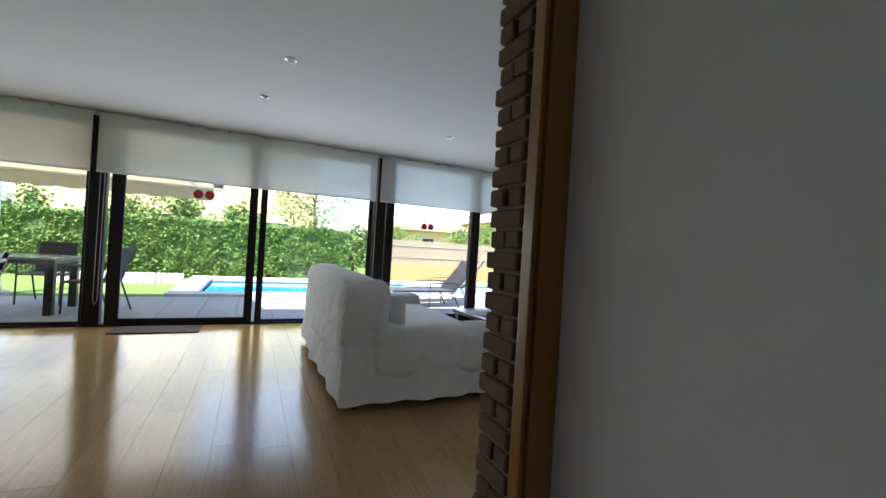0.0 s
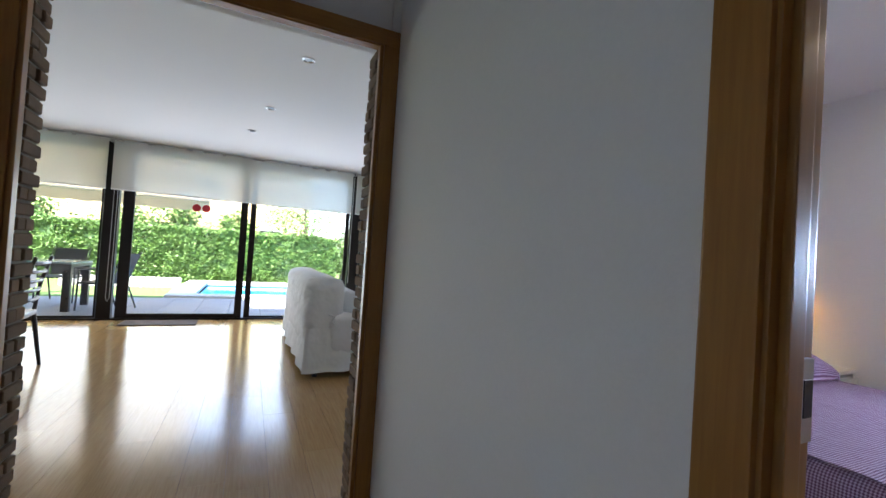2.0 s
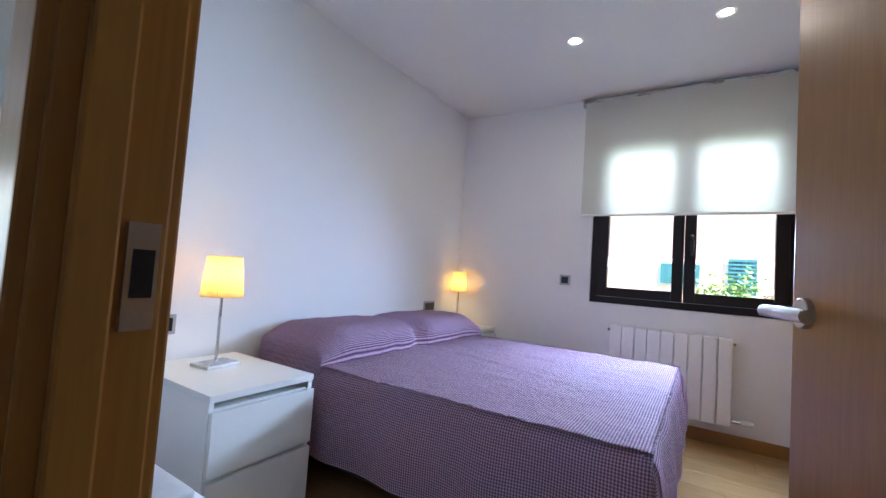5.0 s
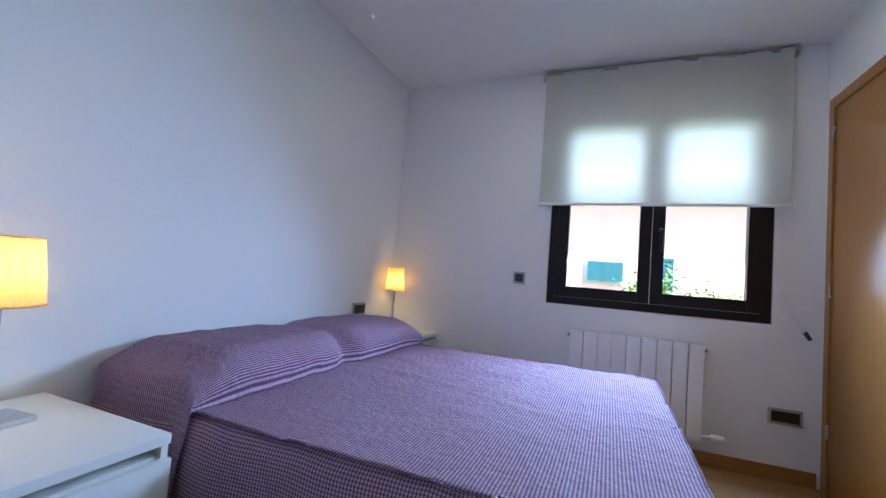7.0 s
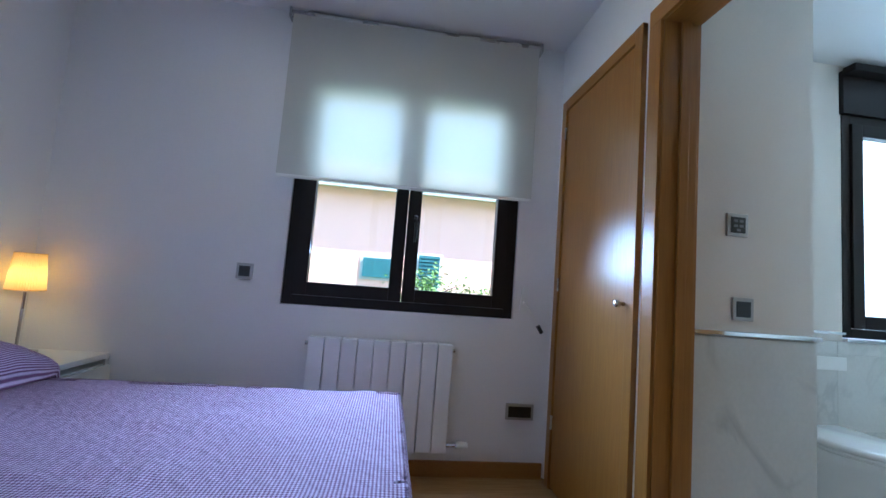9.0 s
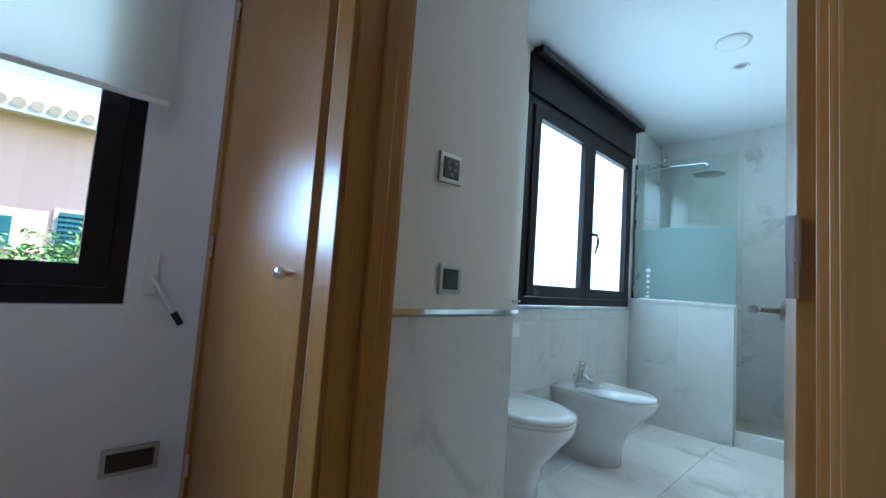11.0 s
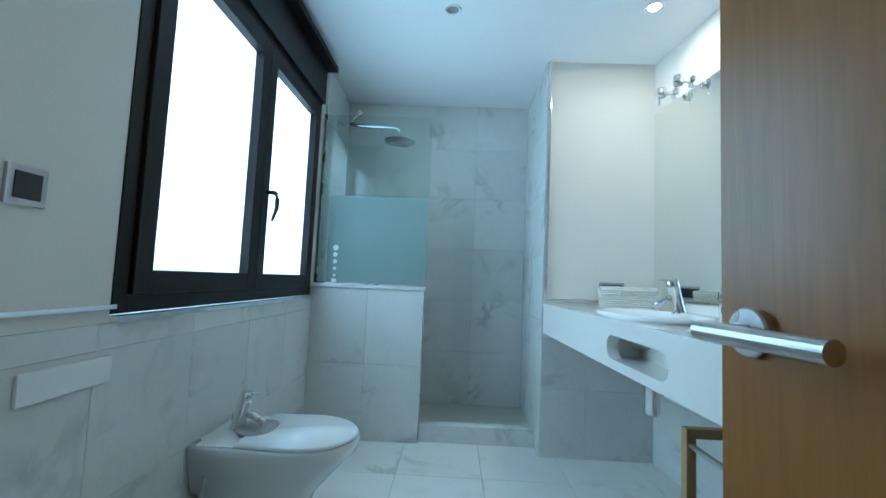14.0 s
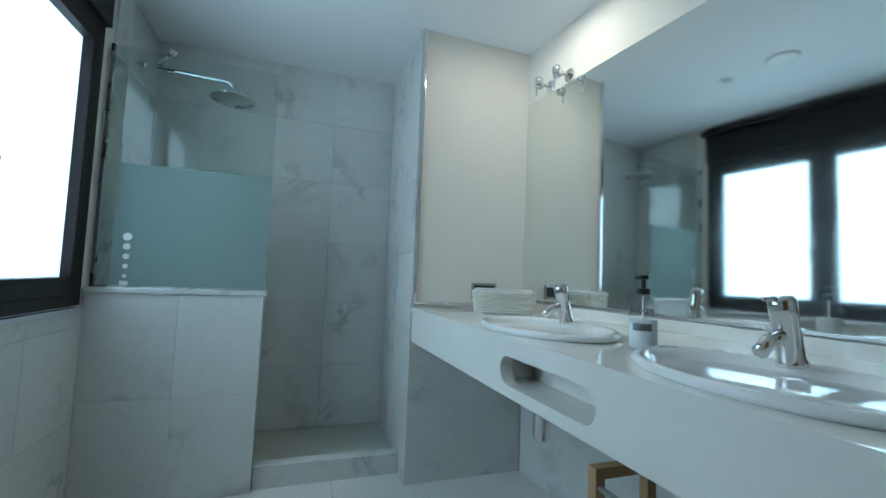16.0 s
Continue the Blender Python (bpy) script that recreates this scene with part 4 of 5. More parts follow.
rad = thing("radiator", pose(4.545, -0.655, 0), "white enamelled panel radiator under bedroom window", "radiator")
for i in range(9):
    y = -0.083 * i
    part("section", box((0.0, y - 0.0815, 0.145), (0.075, y - 0.0045, 0.695), 0.004), RADIATOR, rad)
    part("web", box((0.03, y - 0.083, 0.16), (0.045, y + 0.001, 0.68)), RADIATOR, rad)
part("pipe", tube([(0.04, -0.745, 0.175), (0.04, -0.80, 0.175), (0.07, -0.82, 0.175), (0.085, -0.82, 0.175)], 0.011, 10), CHROME, rad)
part("valve", turned([(0.018, 0), (0.020, 0.03), (0.017, 0.06), (0.012, 0.065)], pose(0.04, -0.80, 0.175, 90), 16), WHITEPL, rad)
part("vent_plug", turned([(0.012, 0), (0.010, 0.016)], pose(0.04, 0.0, 0.66, -90), 12), STEEL, rad)
part("plug", turned([(0.012, 0), (0.010, 0.016)], pose(0.04, -0.747, 0.66, 90), 12), STEEL, rad)
for y in (-0.15, -0.6):
    part("bracket", box((0.07, y - 0.02, 0.3), (0.085, y + 0.02, 0.34)), RADIATOR, rad)

ck = thing("blind_crank", pose(4.63, -1.795, 0.94), "white crank winder with black grip beside window", "crank")
part("plate", box((-0.012, -0.02, -0.06), (0, 0.02, 0.09), 0.003), WHITEPL, ck)
part("bracket", box((-0.03, -0.008, -0.008), (-0.012, 0.008, 0.012), 0.002), WHITEPL, ck)
part("arm", tube([(-0.03, 0, 0.0), (-0.045, -0.02, -0.03), (-0.05, -0.07, -0.115)], 0.006, 8), WHITEPL, ck)
part("grip", tube([(-0.05, -0.07, -0.115), (-0.052, -0.095, -0.155)], 0.011, 10), BLACK, ck)

st = thing("stool", pose(1.71, -0.12, 0), "small white seat with black legs by the wall", "chair")
part("seat", blob((-0.19, -0.20, 0.40), (0.14, 0.20, 0.455), 0.02, 2), WHITEPL, st, smooth=True)
for x in (-0.15, 0.11):
    for y in (-0.16, 0.16):
        part("leg", tube([(x, y, 0.40), (x * 1.15, y * 1.15, 0)], 0.014, 8), BLACK, st)
part("cushion", blob((-0.17, -0.17, 0.453), (0.11, 0.17, 0.485), 0.015, 2), SLIP, st, smooth=True)


# ---- bathroom things ----
def bowl_fixture(name, m, label, category, lid, L):
    """Floor-standing ceramic with a D-shaped rim; back at x = 0, front towards -x."""
    e = thing(name, m, label, category)
    W = 0.185

    def ring(s, z, back=0.0, cut=1.0):
        pts = []
        for i in range(41):
            a = -math.pi / 2 + math.pi * i / 40
            pts.append((-(back + (L - W * 1.15 - back) * s) - W * 1.15 * s * math.cos(a) * cut, W * s * math.sin(a), z))
        return [(-back, -W * s * 0.92, z)] + pts + [(-back, W * s * 0.92, z)]

    def loft(levels, cap_top=True):
        b = bmesh.new()
        rings = [[b.verts.new(p) for p in lv] for lv in levels]
        for a, c in zip(rings, rings[1:]):
            for i in range(len(a)):
                j = (i + 1) % len(a)
                b.faces.new((a[i], a[j], c[j], c[i]))
        b.faces.new(rings[0])
        if cap_top:
            b.faces.new(rings[-1])
        return b
    part("body", loft([ring(0.66, 0.0), ring(0.66, 0.10), ring(0.72, 0.20), ring(0.88, 0.30), ring(0.985, 0.36), ring(1.0, 0.395), ring(0.985, 0.402)]), CERAMIC, e, smooth=True)
    if lid:
        part("seat", loft([ring(1.0, 0.404, 0.03), ring(1.01, 0.410, 0.03), ring(1.0, 0.418, 0.03)]), CERAMIC, e, smooth=True)
        part("lid", loft([ring(1.0, 0.420, 0.04), ring(1.015, 0.428, 0.04), ring(1.0, 0.440, 0.04), ring(0.9, 0.447, 0.06)]), CERAMIC, e, "glossy white closed lid", True)
        for y in (-0.07, 0.07):
            part("hinge", turned([(0.012, 0), (0.012, 0.03)], pose(-0.03, y - 0.015, 0.425, -90), 12), CHROME, e)
        part("cistern_base", box((-0.05, -0.15, 0.0), (0, 0.15, 0.40), 0.01), CERAMIC, e)
    else:
        part("lid", loft([ring(0.975, 0.404, 0.16), ring(0.985, 0.411, 0.16), ring(0.965, 0.420, 0.165)]), CERAMIC, e, "glossy white lid over basin", True)
        part("rim", box((-0.17, -0.165, 0.385), (0, 0.165, 0.408), 0.008), CERAMIC, e)
        # nearly flat disc; its grey paints the shade of the lid's ceramic hollow
        part("recess", turned([(0.092, 0), (0.09, 0.003), (0.07, 0.002), (0.001, 0.0015)], pose(-0.168, 0, 0.4195), 32, sx=0.85), GREYPLATE, e)
        for y in (-0.15, 0.15):
            part("hinge", turned([(0.009, 0), (0.009, 0.03)], pose(-0.02, y - 0.015, 0.412, -90), 12), CHROME, e)
        t = new("tap")
        t.parent = e
        t.matrix_local = pose(-0.085, 0, 0.408)
        mixer(t, 1.1)
        part("supply_valve", tube([(-0.0, 0.12, 0.22), (-0.05, 0.14, 0.22), (-0.06, 0.145, 0.30)], 0.010, 8), CHROME, e)
        part("hose", tube([(-0.0, 0.16, 0.16), (-0.05, 0.18, 0.17), (-0.07, 0.17, 0.27), (-0.05, 0.12, 0.33)], 0.007, 8), STEEL, e)
    return e


def mixer(e, s):
    """A single-lever chrome mixer; the spout points to -x."""
    lean = Matrix.Diagonal((s, s, s, 1)) @ pose(0, 0, 0, 0, -13, 0)
    part("tap_body", turned([(0.027, 0), (0.026, 0.006), (0.0235, 0.012), (0.0225, 0.095), (0.024, 0.10), (0.024, 0.128), (0.019, 0.135), (0.001, 0.136)], lean, 24), CHROME, e, smooth=True)
    b = tube([(0, 0, 0.065), (-0.05, 0, 0.060), (-0.085, 0, 0.045)], [0.013, 0.013, 0.0135], 14)
    b.transform(lean)
    part("spout", b, CHROME, e, smooth=True)
    b = tube([(-0.005, 0, 0.128), (-0.022, 0, 0.135), (-0.052, 0, 0.141)], [0.008, 0.0055, 0.004], 10)
    b.transform(lean)
    part("tap_lever", b, CHROME, e, smooth=True)
    b = tube([(0.024, 0, 0.02), (0.032, 0, 0.05)], 0.003, 6)
    b.transform(lean)
    part("drain_pull", b, CHROME, e)


bowl_fixture("toilet", pose(4.33, -3.22, 0), "white ceramic toilet with closed glossy lid", "toilet", True, 0.49)
bowl_fixture("bidet", pose(4.33, -4.03, 0), "white ceramic bidet with lid and chrome mixer", "bidet", False, 0.565)

# vanity top with two inset basins
YA, YB, XF, ZT = -4.93, -2.40, 2.868, 0.905
SKEW = 0.03  # the front runs slightly askew to the shower wall
CENT = ((2.635, -4.07), (2.605, -3.34))
vt = thing("vanity_top", pose(0, 0, 0), "cream composite double vanity counter with deep front apron", "vanity counter")
b = bmesh.new()


def slab(b, lo, hi, holes):
    """A flat top with oval holes."""
    edges = []
    pts = [(lo[0], lo[1]), (hi[0], lo[1]), (hi[0] - SKEW * (hi[1] - lo[1]), hi[1]), (lo[0] - 0.24, hi[1])]
    loops = [pts] + [[(cx + 0.19 * math.cos(2 * math.pi * i / 40), cy + 0.265 * math.sin(2 * math.pi * i / 40)) for i in range(40)] for cx, cy in holes]
    for lp in loops:
        vs = [b.verts.new((x, y, hi[2])) for x, y in lp]
        edges += [b.edges.new((vs[i], vs[(i + 1) % len(vs)])) for i in range(len(vs))]
    r = bmesh.ops.triangle_fill(b, edges=edges, use_beauty=True)
    faces = [f for f in r["geom"] if isinstance(f, bmesh.types.BMFace)]
    ex = bmesh.ops.extrude_face_region(b, geom=faces)
    for v in ex["geom"]:
        if isinstance(v, bmesh.types.BMVert):
            v.co.z = lo[2]


slab(b, (2.215, YA, ZT - 0.022), (XF + 0.018, YB, ZT), CENT)
part("worktop", b, COUNTER, vt)
# apron with a long rounded slot
SL0, SL1, SZ, SR = -3.97, -3.55, 0.806, 0.042
b = bmesh.new()
outer = [(YA, 0.73), (YB, 0.73), (YB, ZT - 0.023), (YA, ZT - 0.023)]
slot = [(SL1 - SR + SR * math.cos(a), SZ + SR * math.sin(a)) for a in [math.pi * (i / 12 - 0.5) for i in range(13)]] + \
       [(SL0 + SR + SR * math.cos(a), SZ + SR * math.sin(a)) for a in [math.pi * (i / 12 + 0.5) for i in range(13)]]
edges = []
for lp in (outer, slot):
    vs = [b.verts.new((XF + 0.012, y, z)) for y, z in lp]
    edges += [b.edges.new((vs[i], vs[(i + 1) % len(vs)])) for i in range(len(vs))]
r = bmesh.ops.triangle_fill(b, edges=edges, use_beauty=True)
ex = bmesh.ops.extrude_face_region(b, geom=[f for f in r["geom"] if isinstance(f, bmesh.types.BMFace)])
for v in ex["geom"]:
    if isinstance(v, bmesh.types.BMVert):
        v.co.x = XF - 0.03
for v in b.verts:
    v.co.x -= SKEW * (v.co.y - YA)
part("apron", b, COUNTER, vt, "cream front panel with long rounded slot")
b = box((0.001, 0.015, ZT - 0.01), (0.02, 2.56, ZT + 0.045), 0.003)
b.transform(VWALL)
part("upstand", b, COUNTER, vt)
part("niche", boxes([((XF - 0.175, SL0 - 0.07, SZ - 0.07), (XF - 0.165, SL1 + 0.07, SZ + 0.07)), ((XF - 0.165, SL0 - 0.06, SZ - 0.07), (XF - 0.072, SL1 + 0.06, SZ - 0.05)),
                     ((XF - 0.165, SL0 - 0.06, SZ + 0.05), (XF - 0.072, SL1 + 0.06, SZ + 0.07)), ((XF - 0.165, SL0 - 0.07, SZ - 0.07), (XF - 0.072, SL0 - 0.06, SZ + 0.07)),
                     ((XF - 0.165, SL1 + 0.06, SZ - 0.07), (XF - 0.072, SL1 + 0.07, SZ + 0.07))]), COUNTER, vt, "cream recess behind the slot")
for cx, cy in CENT:
    e = thing("washbasin", pose(cx, cy, ZT), "oval white ceramic basin set into the counter", "washbasin", "basins in the vanity")
    part("bowl", turned([(0.250, -0.004), (0.268, 0.004), (0.270, 0.014), (0.262, 0.021), (0.246, 0.020), (0.228, 0.008), (0.20, -0.05), (0.14, -0.105), (0.03, -0.12), (0.001, -0.12)], None, 64, sx=0.76, sy=1.08), CERAMIC, e, smooth=True)
    part("drain", turned([(0.024, -0.1195), (0.022, -0.115), (0.001, -0.114)], None, 20), CHROME, e)
    part("overflow", turned([(0.012, 0), (0.011, 0.002)], pose(-0.145, 0, -0.035, 0, 75), 14), CHROME, e)
    t = thing("basin_mixer", pose(cx - 0.135, cy - 0.06, ZT + 0.019, 0, 0, 180), "chrome single-lever basin mixer", "tap", "basin mixers")
    mixer(t, 1.06)
    p = thing("siphon_trap", pose(cx, cy, 0.0), "chrome bottle trap under the basin", "siphon")
    part("pipe", turned([(0.016, 0.62), (0.016, 0.785)], None, 14), CHROME, p)
    part("cup", turned([(0.02, 0.53), (0.028, 0.54), (0.028, 0.63), (0.032, 0.635), (0.032, 0.655), (0.018, 0.66)], None, 18), CHROME, p, smooth=True)
    part("outlet", tube([(0, 0, 0.62), (-0.2, 0, 0.62), (-0.44, 0, 0.62)], 0.014, 10), CHROME, p)

mr = thing("mirror", VWALL, "large frameless wall mirror above the vanity", "mirror")
part("glass", box((0.003, 0.015, 0.965), (0.009, 2.60, 2.105), 0.001), MIRROR, mr)
part("edge_strip", box((0.002, 0.015, 0.956), (0.018, 2.60, 0.965)), STEEL, mr)


def spot(y):
    e = thing("mirror_spotlight", VWALL @ pose(0, y, 2.145), "small chrome spotlight above mirror", "spotlight", "spotlights above the mirror")
    part("rose", turned([(0.034, 0), (0.034, 0.010), (0.028, 0.014)], pose(0, 0, 0, 0, 90), 20), CHROME, e)
    part("arm", tube([(0.012, 0, 0), (0.10, 0, 0)], 0.011, 10), CHROME, e)
    part("head", turned([(0.020, 0), (0.026, 0.01), (0.026, 0.05), (0.022, 0.055)], pose(0.085, 0, -0.03), 18), CHROME, e, smooth=True)
    part("clip", tube([(0.10, 0, -0.02), (0.10, 0, -0.075)], 0.004, 6), CHROME, e)


spot(0.21)
spot(0.36)

# soap, basket
so = thing("soap_bottle", pose(2.575, -3.69, ZT), "clear soap dispenser with black pump and label", "soap dispenser")
part("bottle", turned([(0.034, 0), (0.036, 0.006), (0.036, 0.115), (0.030, 0.132), (0.016, 0.140), (0.014, 0.150)], None, 28), SOAPBOTTLE, so, smooth=True)
part("soap", turned([(0.034, 0.003), (0.0345, 0.008), (0.0345, 0.078), (0.001, 0.079)], None, 24), SOAP, so, smooth=True)
part("pump", turned([(0.017, 0.146), (0.017, 0.160), (0.006, 0.163), (0.006, 0.185), (0.013, 0.186), (0.013, 0.196), (0.001, 0.197)], None, 16), BLACK, so)
part("nozzle", tube([(0, 0, 0.190), (0.035, 0.012, 0.189)], 0.005, 8), BLACK, so)
part("dip_tube", tube([(0, 0, 0.14), (0.004, 0, 0.01)], 0.003, 6), SOAP, so)


def words(text, size, m, material, parent, name="lettering"):
    c = bpy.data.curves.new(name, "FONT")
    c.body, c.size, c.align_x, c.extrude = text, size, "CENTER", 0.0004
    tmp = bpy.data.objects.new("tmp", c)
    scene.collection.objects.link(tmp)
    me = bpy.data.meshes.new_from_object(tmp.evaluated_get(bpy.context.evaluated_depsgraph_get()))
    bpy.data.objects.remove(tmp)
    me.materials.append(material)
    ob = new(name, me)
    ob.parent = parent
    ob.matrix_local = m
    return ob


words("Jabon", 0.026, pose(0.0365 * math.cos(0.7), 0.0365 * math.sin(0.7), 0.098, 90, 0, 130), LABEL, so)
b = bmesh.new()
ring0 = []
for k, z in ((0, 0.052), (1, 0.070)):
    for i in range(9):
        a = 0.7 + (i / 8 - 0.5) * 1.3
        ring0.append(b.verts.new((0.0368 * math.cos(a), 0.0368 * math.sin(a), z)))
for i in range(8):
    b.faces.new((ring0[i], ring0[i + 1], ring0[10 + i], ring0[9 + i]))
part("label_panel", b, LABEL, so, "dark grey printed panel")

bk = thing("wicker_basket", pose(2.47, -4.70, ZT, 0, 0, 160), "white woven basket with cloth lining", "basket")
w2, d2, hh = 0.15, 0.085, 0.105
for k in range(9):
    z = 0.008 + k * hh / 9
    pts = []
    for i in range(65):
        a = 2 * math.pi * i / 64
        c, s = math.cos(a), math.sin(a)
        r = 1 / (abs(c) ** 6 + abs(s) ** 6) ** (1 / 6)
        wob = 1 + 0.02 * (1 if (i + k) % 2 else -1)
        f = (0.92 + 0.08 * k / 8) * wob
        pts.append((w2 * r * c * f, d2 * r * s * f, z))
    part("strand", tube(pts, 0.0062, 5), WICKER, bk)
part("bottom", box((-0.125, -0.065, 0), (0.125, 0.065, 0.006)), WICKER, bk)
part("lining", blob((-0.145, -0.08, 0.085), (0.145, 0.08, 0.118), 0.014, 3, 0.006, 14), SLIP, bk, "white cotton lining folded over rim", True)
part("bow", tube([(0.0, -0.095, 0.09), (0.03, -0.105, 0.10), (0.04, -0.10, 0.08), (0.0, -0.097, 0.088), (-0.03, -0.105, 0.10), (-0.035, -0.10, 0.07)], 0.005, 6), SLIP, bk)

ts = thing("towel_stand", pose(2.50, -3.745, 0), "pale wooden towel stand with steel bars under counter", "towel stand")
for y in (0.0, 0.62):
    for x in (0.0, 0.17):
        part("post", box((x, y, 0), (x + 0.03, y + 0.03, 0.60), 0.003), PALE, ts)
    part("crosspiece", box((0.03, y, 0.57), (0.17, y + 0.03, 0.60), 0.003), PALE, ts)
    part("crosspiece", box((0.03, y, 0.04), (0.17, y + 0.03, 0.07), 0.003), PALE, ts)
for x, z in ((0.185, 0.55), (0.015, 0.46), (0.185, 0.34)):
    part("bar", tube([(x, 0.03, z), (x, 0.62, z)], 0.009, 10), STEEL, ts)

# shower fittings
sh = thing("rain_shower", pose(4.333, -5.36, 2.14), "chrome overhead rain shower on wall arm", "shower head")
part("flange", turned([(0.03, 0), (0.03, 0.008), (0.018, 0.014), (0.018, 0.04)], pose(0, 0, 0, 0, -90), 18), CHROME, sh)
part("collar", tube([(-0.105, 0, -0.012), (-0.145, 0, -0.014)], 0.022, 16), CHROME, sh)
part("arm", tube([(0, 0, 0), (-0.10, 0, -0.01), (-0.42, 0, -0.02), (-0.45, 0, -0.026), (-0.466, 0, -0.042), (-0.47, 0, -0.075)], 0.0115, 12), CHROME, sh, smooth=True)
part("branch", tube([(-0.09, 0.0, 0.0), (-0.13, 0.03, 0.025), (-0.16, 0.03, 0.06)], 0.010, 10), CHROME, sh, smooth=True)
part("knob", turned([(0.014, 0), (0.021, 0.01), (0.021, 0.035), (0.014, 0.04)], pose(-0.155, 0.03, 0.055, 0, -40), 16), CHROME, sh)
part("rose", turned([(0.014, -0.07), (0.02, -0.10), (0.112, -0.113), (0.117, -0.120), (0.112, -0.127), (0.001, -0.127)], Matrix.Translation((-0.47, 0, 0)), 36), STEEL, sh, smooth=True)
sm = thing("shower_mixer", pose(4.333, -5.42, 1.22, 0, 0, 180), "round chrome shower control on marble", "shower mixer")
part("plate", turned([(0.085, 0), (0.085, 0.006), (0.08, 0.008)], pose(0, 0, 0, 0, 90), 32), CHROME, sm)
for z in (-0.035, 0.04):
    part("handle", turned([(0.026, 0.006), (0.026, 0.035), (0.02, 0.04)], Matrix.Translation((0, 0, z)) @ pose(0, 0, 0, 0, 90), 20), CHROME, sm)


# ---- outside ----
ground = bmesh.new()
PX0, PX1, PY0, PY1 = -0.2, 11.0, 9.7, 13.0
for x0, x1, y0, y1 in ((-300, PX0, -300, 400), (PX1, 400, -300, 400), (PX0, PX1, -300, PY0), (PX0, PX1, PY1, 400)):
    ground.faces.new([ground.verts.new((x, y, -0.12)) for x, y in ((x0, y0), (x1, y0), (x1, y1), (x0, y1))])
tagged(link("ground", ground, GRASS), "green garden lawn around the house", "lawn", kind="structure")
tagged(link("water", box((PX0 - 0.1, PY0 - 0.1, -0.6), (PX1 + 0.1, PY1 + 0.1, -0.15)), POOLWATER), "clear blue swimming pool water", "water", kind="structure")
cp = struct("pavement_pool", [((PX0 - 0.5, PY0 - 0.45, -0.12), (PX1 + 0.5, PY0, -0.03)), ((PX0 - 0.5, PY1, -0.12), (PX1 + 0.5, PY1 + 0.4, -0.03)),
                              ((PX0 - 0.5, PY0, -0.12), (PX0, PY1, -0.03))], COPING, "pale stone coping around pool", 0.01)
terrace = struct("pavement_terrace", [((-6, 6.02, -0.12), (10, 8.75, -0.048)), ((0.9, 8.75, -0.12), (10, 9.25, -0.048))], MORTAR, "grey tiled terrace outside the glazing")
shp = None
for i in range(26):
    for j in range(6):
        x, y = -3.4 + 0.5 * i, 6.04 + 0.455 * j
        if shp is None:
            ob = part("tile", box((0, 0, -0.02), (0.492, 0.447, 0), 0.003, seg=1), TERRACE, terrace)
            shp = ob.data
        else:
            ob = new("tile", shp)
            ob.parent = terrace
        ob.location = (x, y, -0.03)
ed = thing("garden_edging", pose(0, 0, 0), "row of pale log-roll edging beside lawn", "edging")
for i in range(22):
    part("log", turned([(0.06, -0.12), (0.06, 0.12), (0.045, 0.14)], pose(-3.2 + 0.115 * i, 11.9, 0), 10), COPING, ed)


def leaves(n, place, size, material, name, parent=None, seed=1):
    """Many small bent leaves in one mesh; place(rng) gives each one's point."""
    rng = random.Random(seed)
    vs, fs = [], []
    for _ in range(n):
        c = Vector(place(rng))
        s = size * rng.uniform(0.6, 1.3)
        u = Vector((rng.gauss(0, 1), rng.gauss(0, 1), rng.gauss(0, 0.6))).normalized()
        w = u.cross(Vector((rng.gauss(0, 1), rng.gauss(0, 1), rng.gauss(0, 1)))).normalized()
        k = len(vs)
        nrm = u.cross(w)
        vs += [c - u * s, c + w * s * 0.45 + nrm * s * 0.15, c + u * s, c - w * s * 0.45 + nrm * s * 0.15]
        fs += [(k, k + 1, k + 2), (k, k + 2, k + 3)]
    me = bpy.data.meshes.new(name)
    me.from_pydata([tuple(v) for v in vs], [], fs)
    me.materials.append(material)
    ob = new(name, me)
    if parent:
        ob.parent = parent
    return ob


def hedge(x0, x1, y, h, seed):
    e = thing("hedge", pose(0, 0, 0), "clipped dense bright green hedge along the garden", "hedge")
    part("core", rumpled(blob((x0 + 0.1, y + 0.12, -0.1), (x1 - 0.1, y + 0.7, h - 0.12), 0.1, 6), 0.05, 3), LEAF2, e)

    def place(r):
        x = r.uniform(x0, x1)
        b = 0.07 * noise.noise(Vector((x * 1.3, 0, seed)))
        if r.random() < 0.7:
            z = r.uniform(-0.1, h)
            return x, y + 0.06 + b + 0.10 * noise.noise(Vector((x * 3, z * 3, 0))) + r.uniform(-0.05, 0.06), z
        return x, y + r.uniform(0, 0.8), h + b + r.gauss(0, 0.045)
    tagged(leaves(int(5200 * (x1 - x0)), place, 0.05, LEAF, "foliage", e, seed), kind="stuff")


hedge(-6.5, 3.6, 13.6, 1.48, 3)


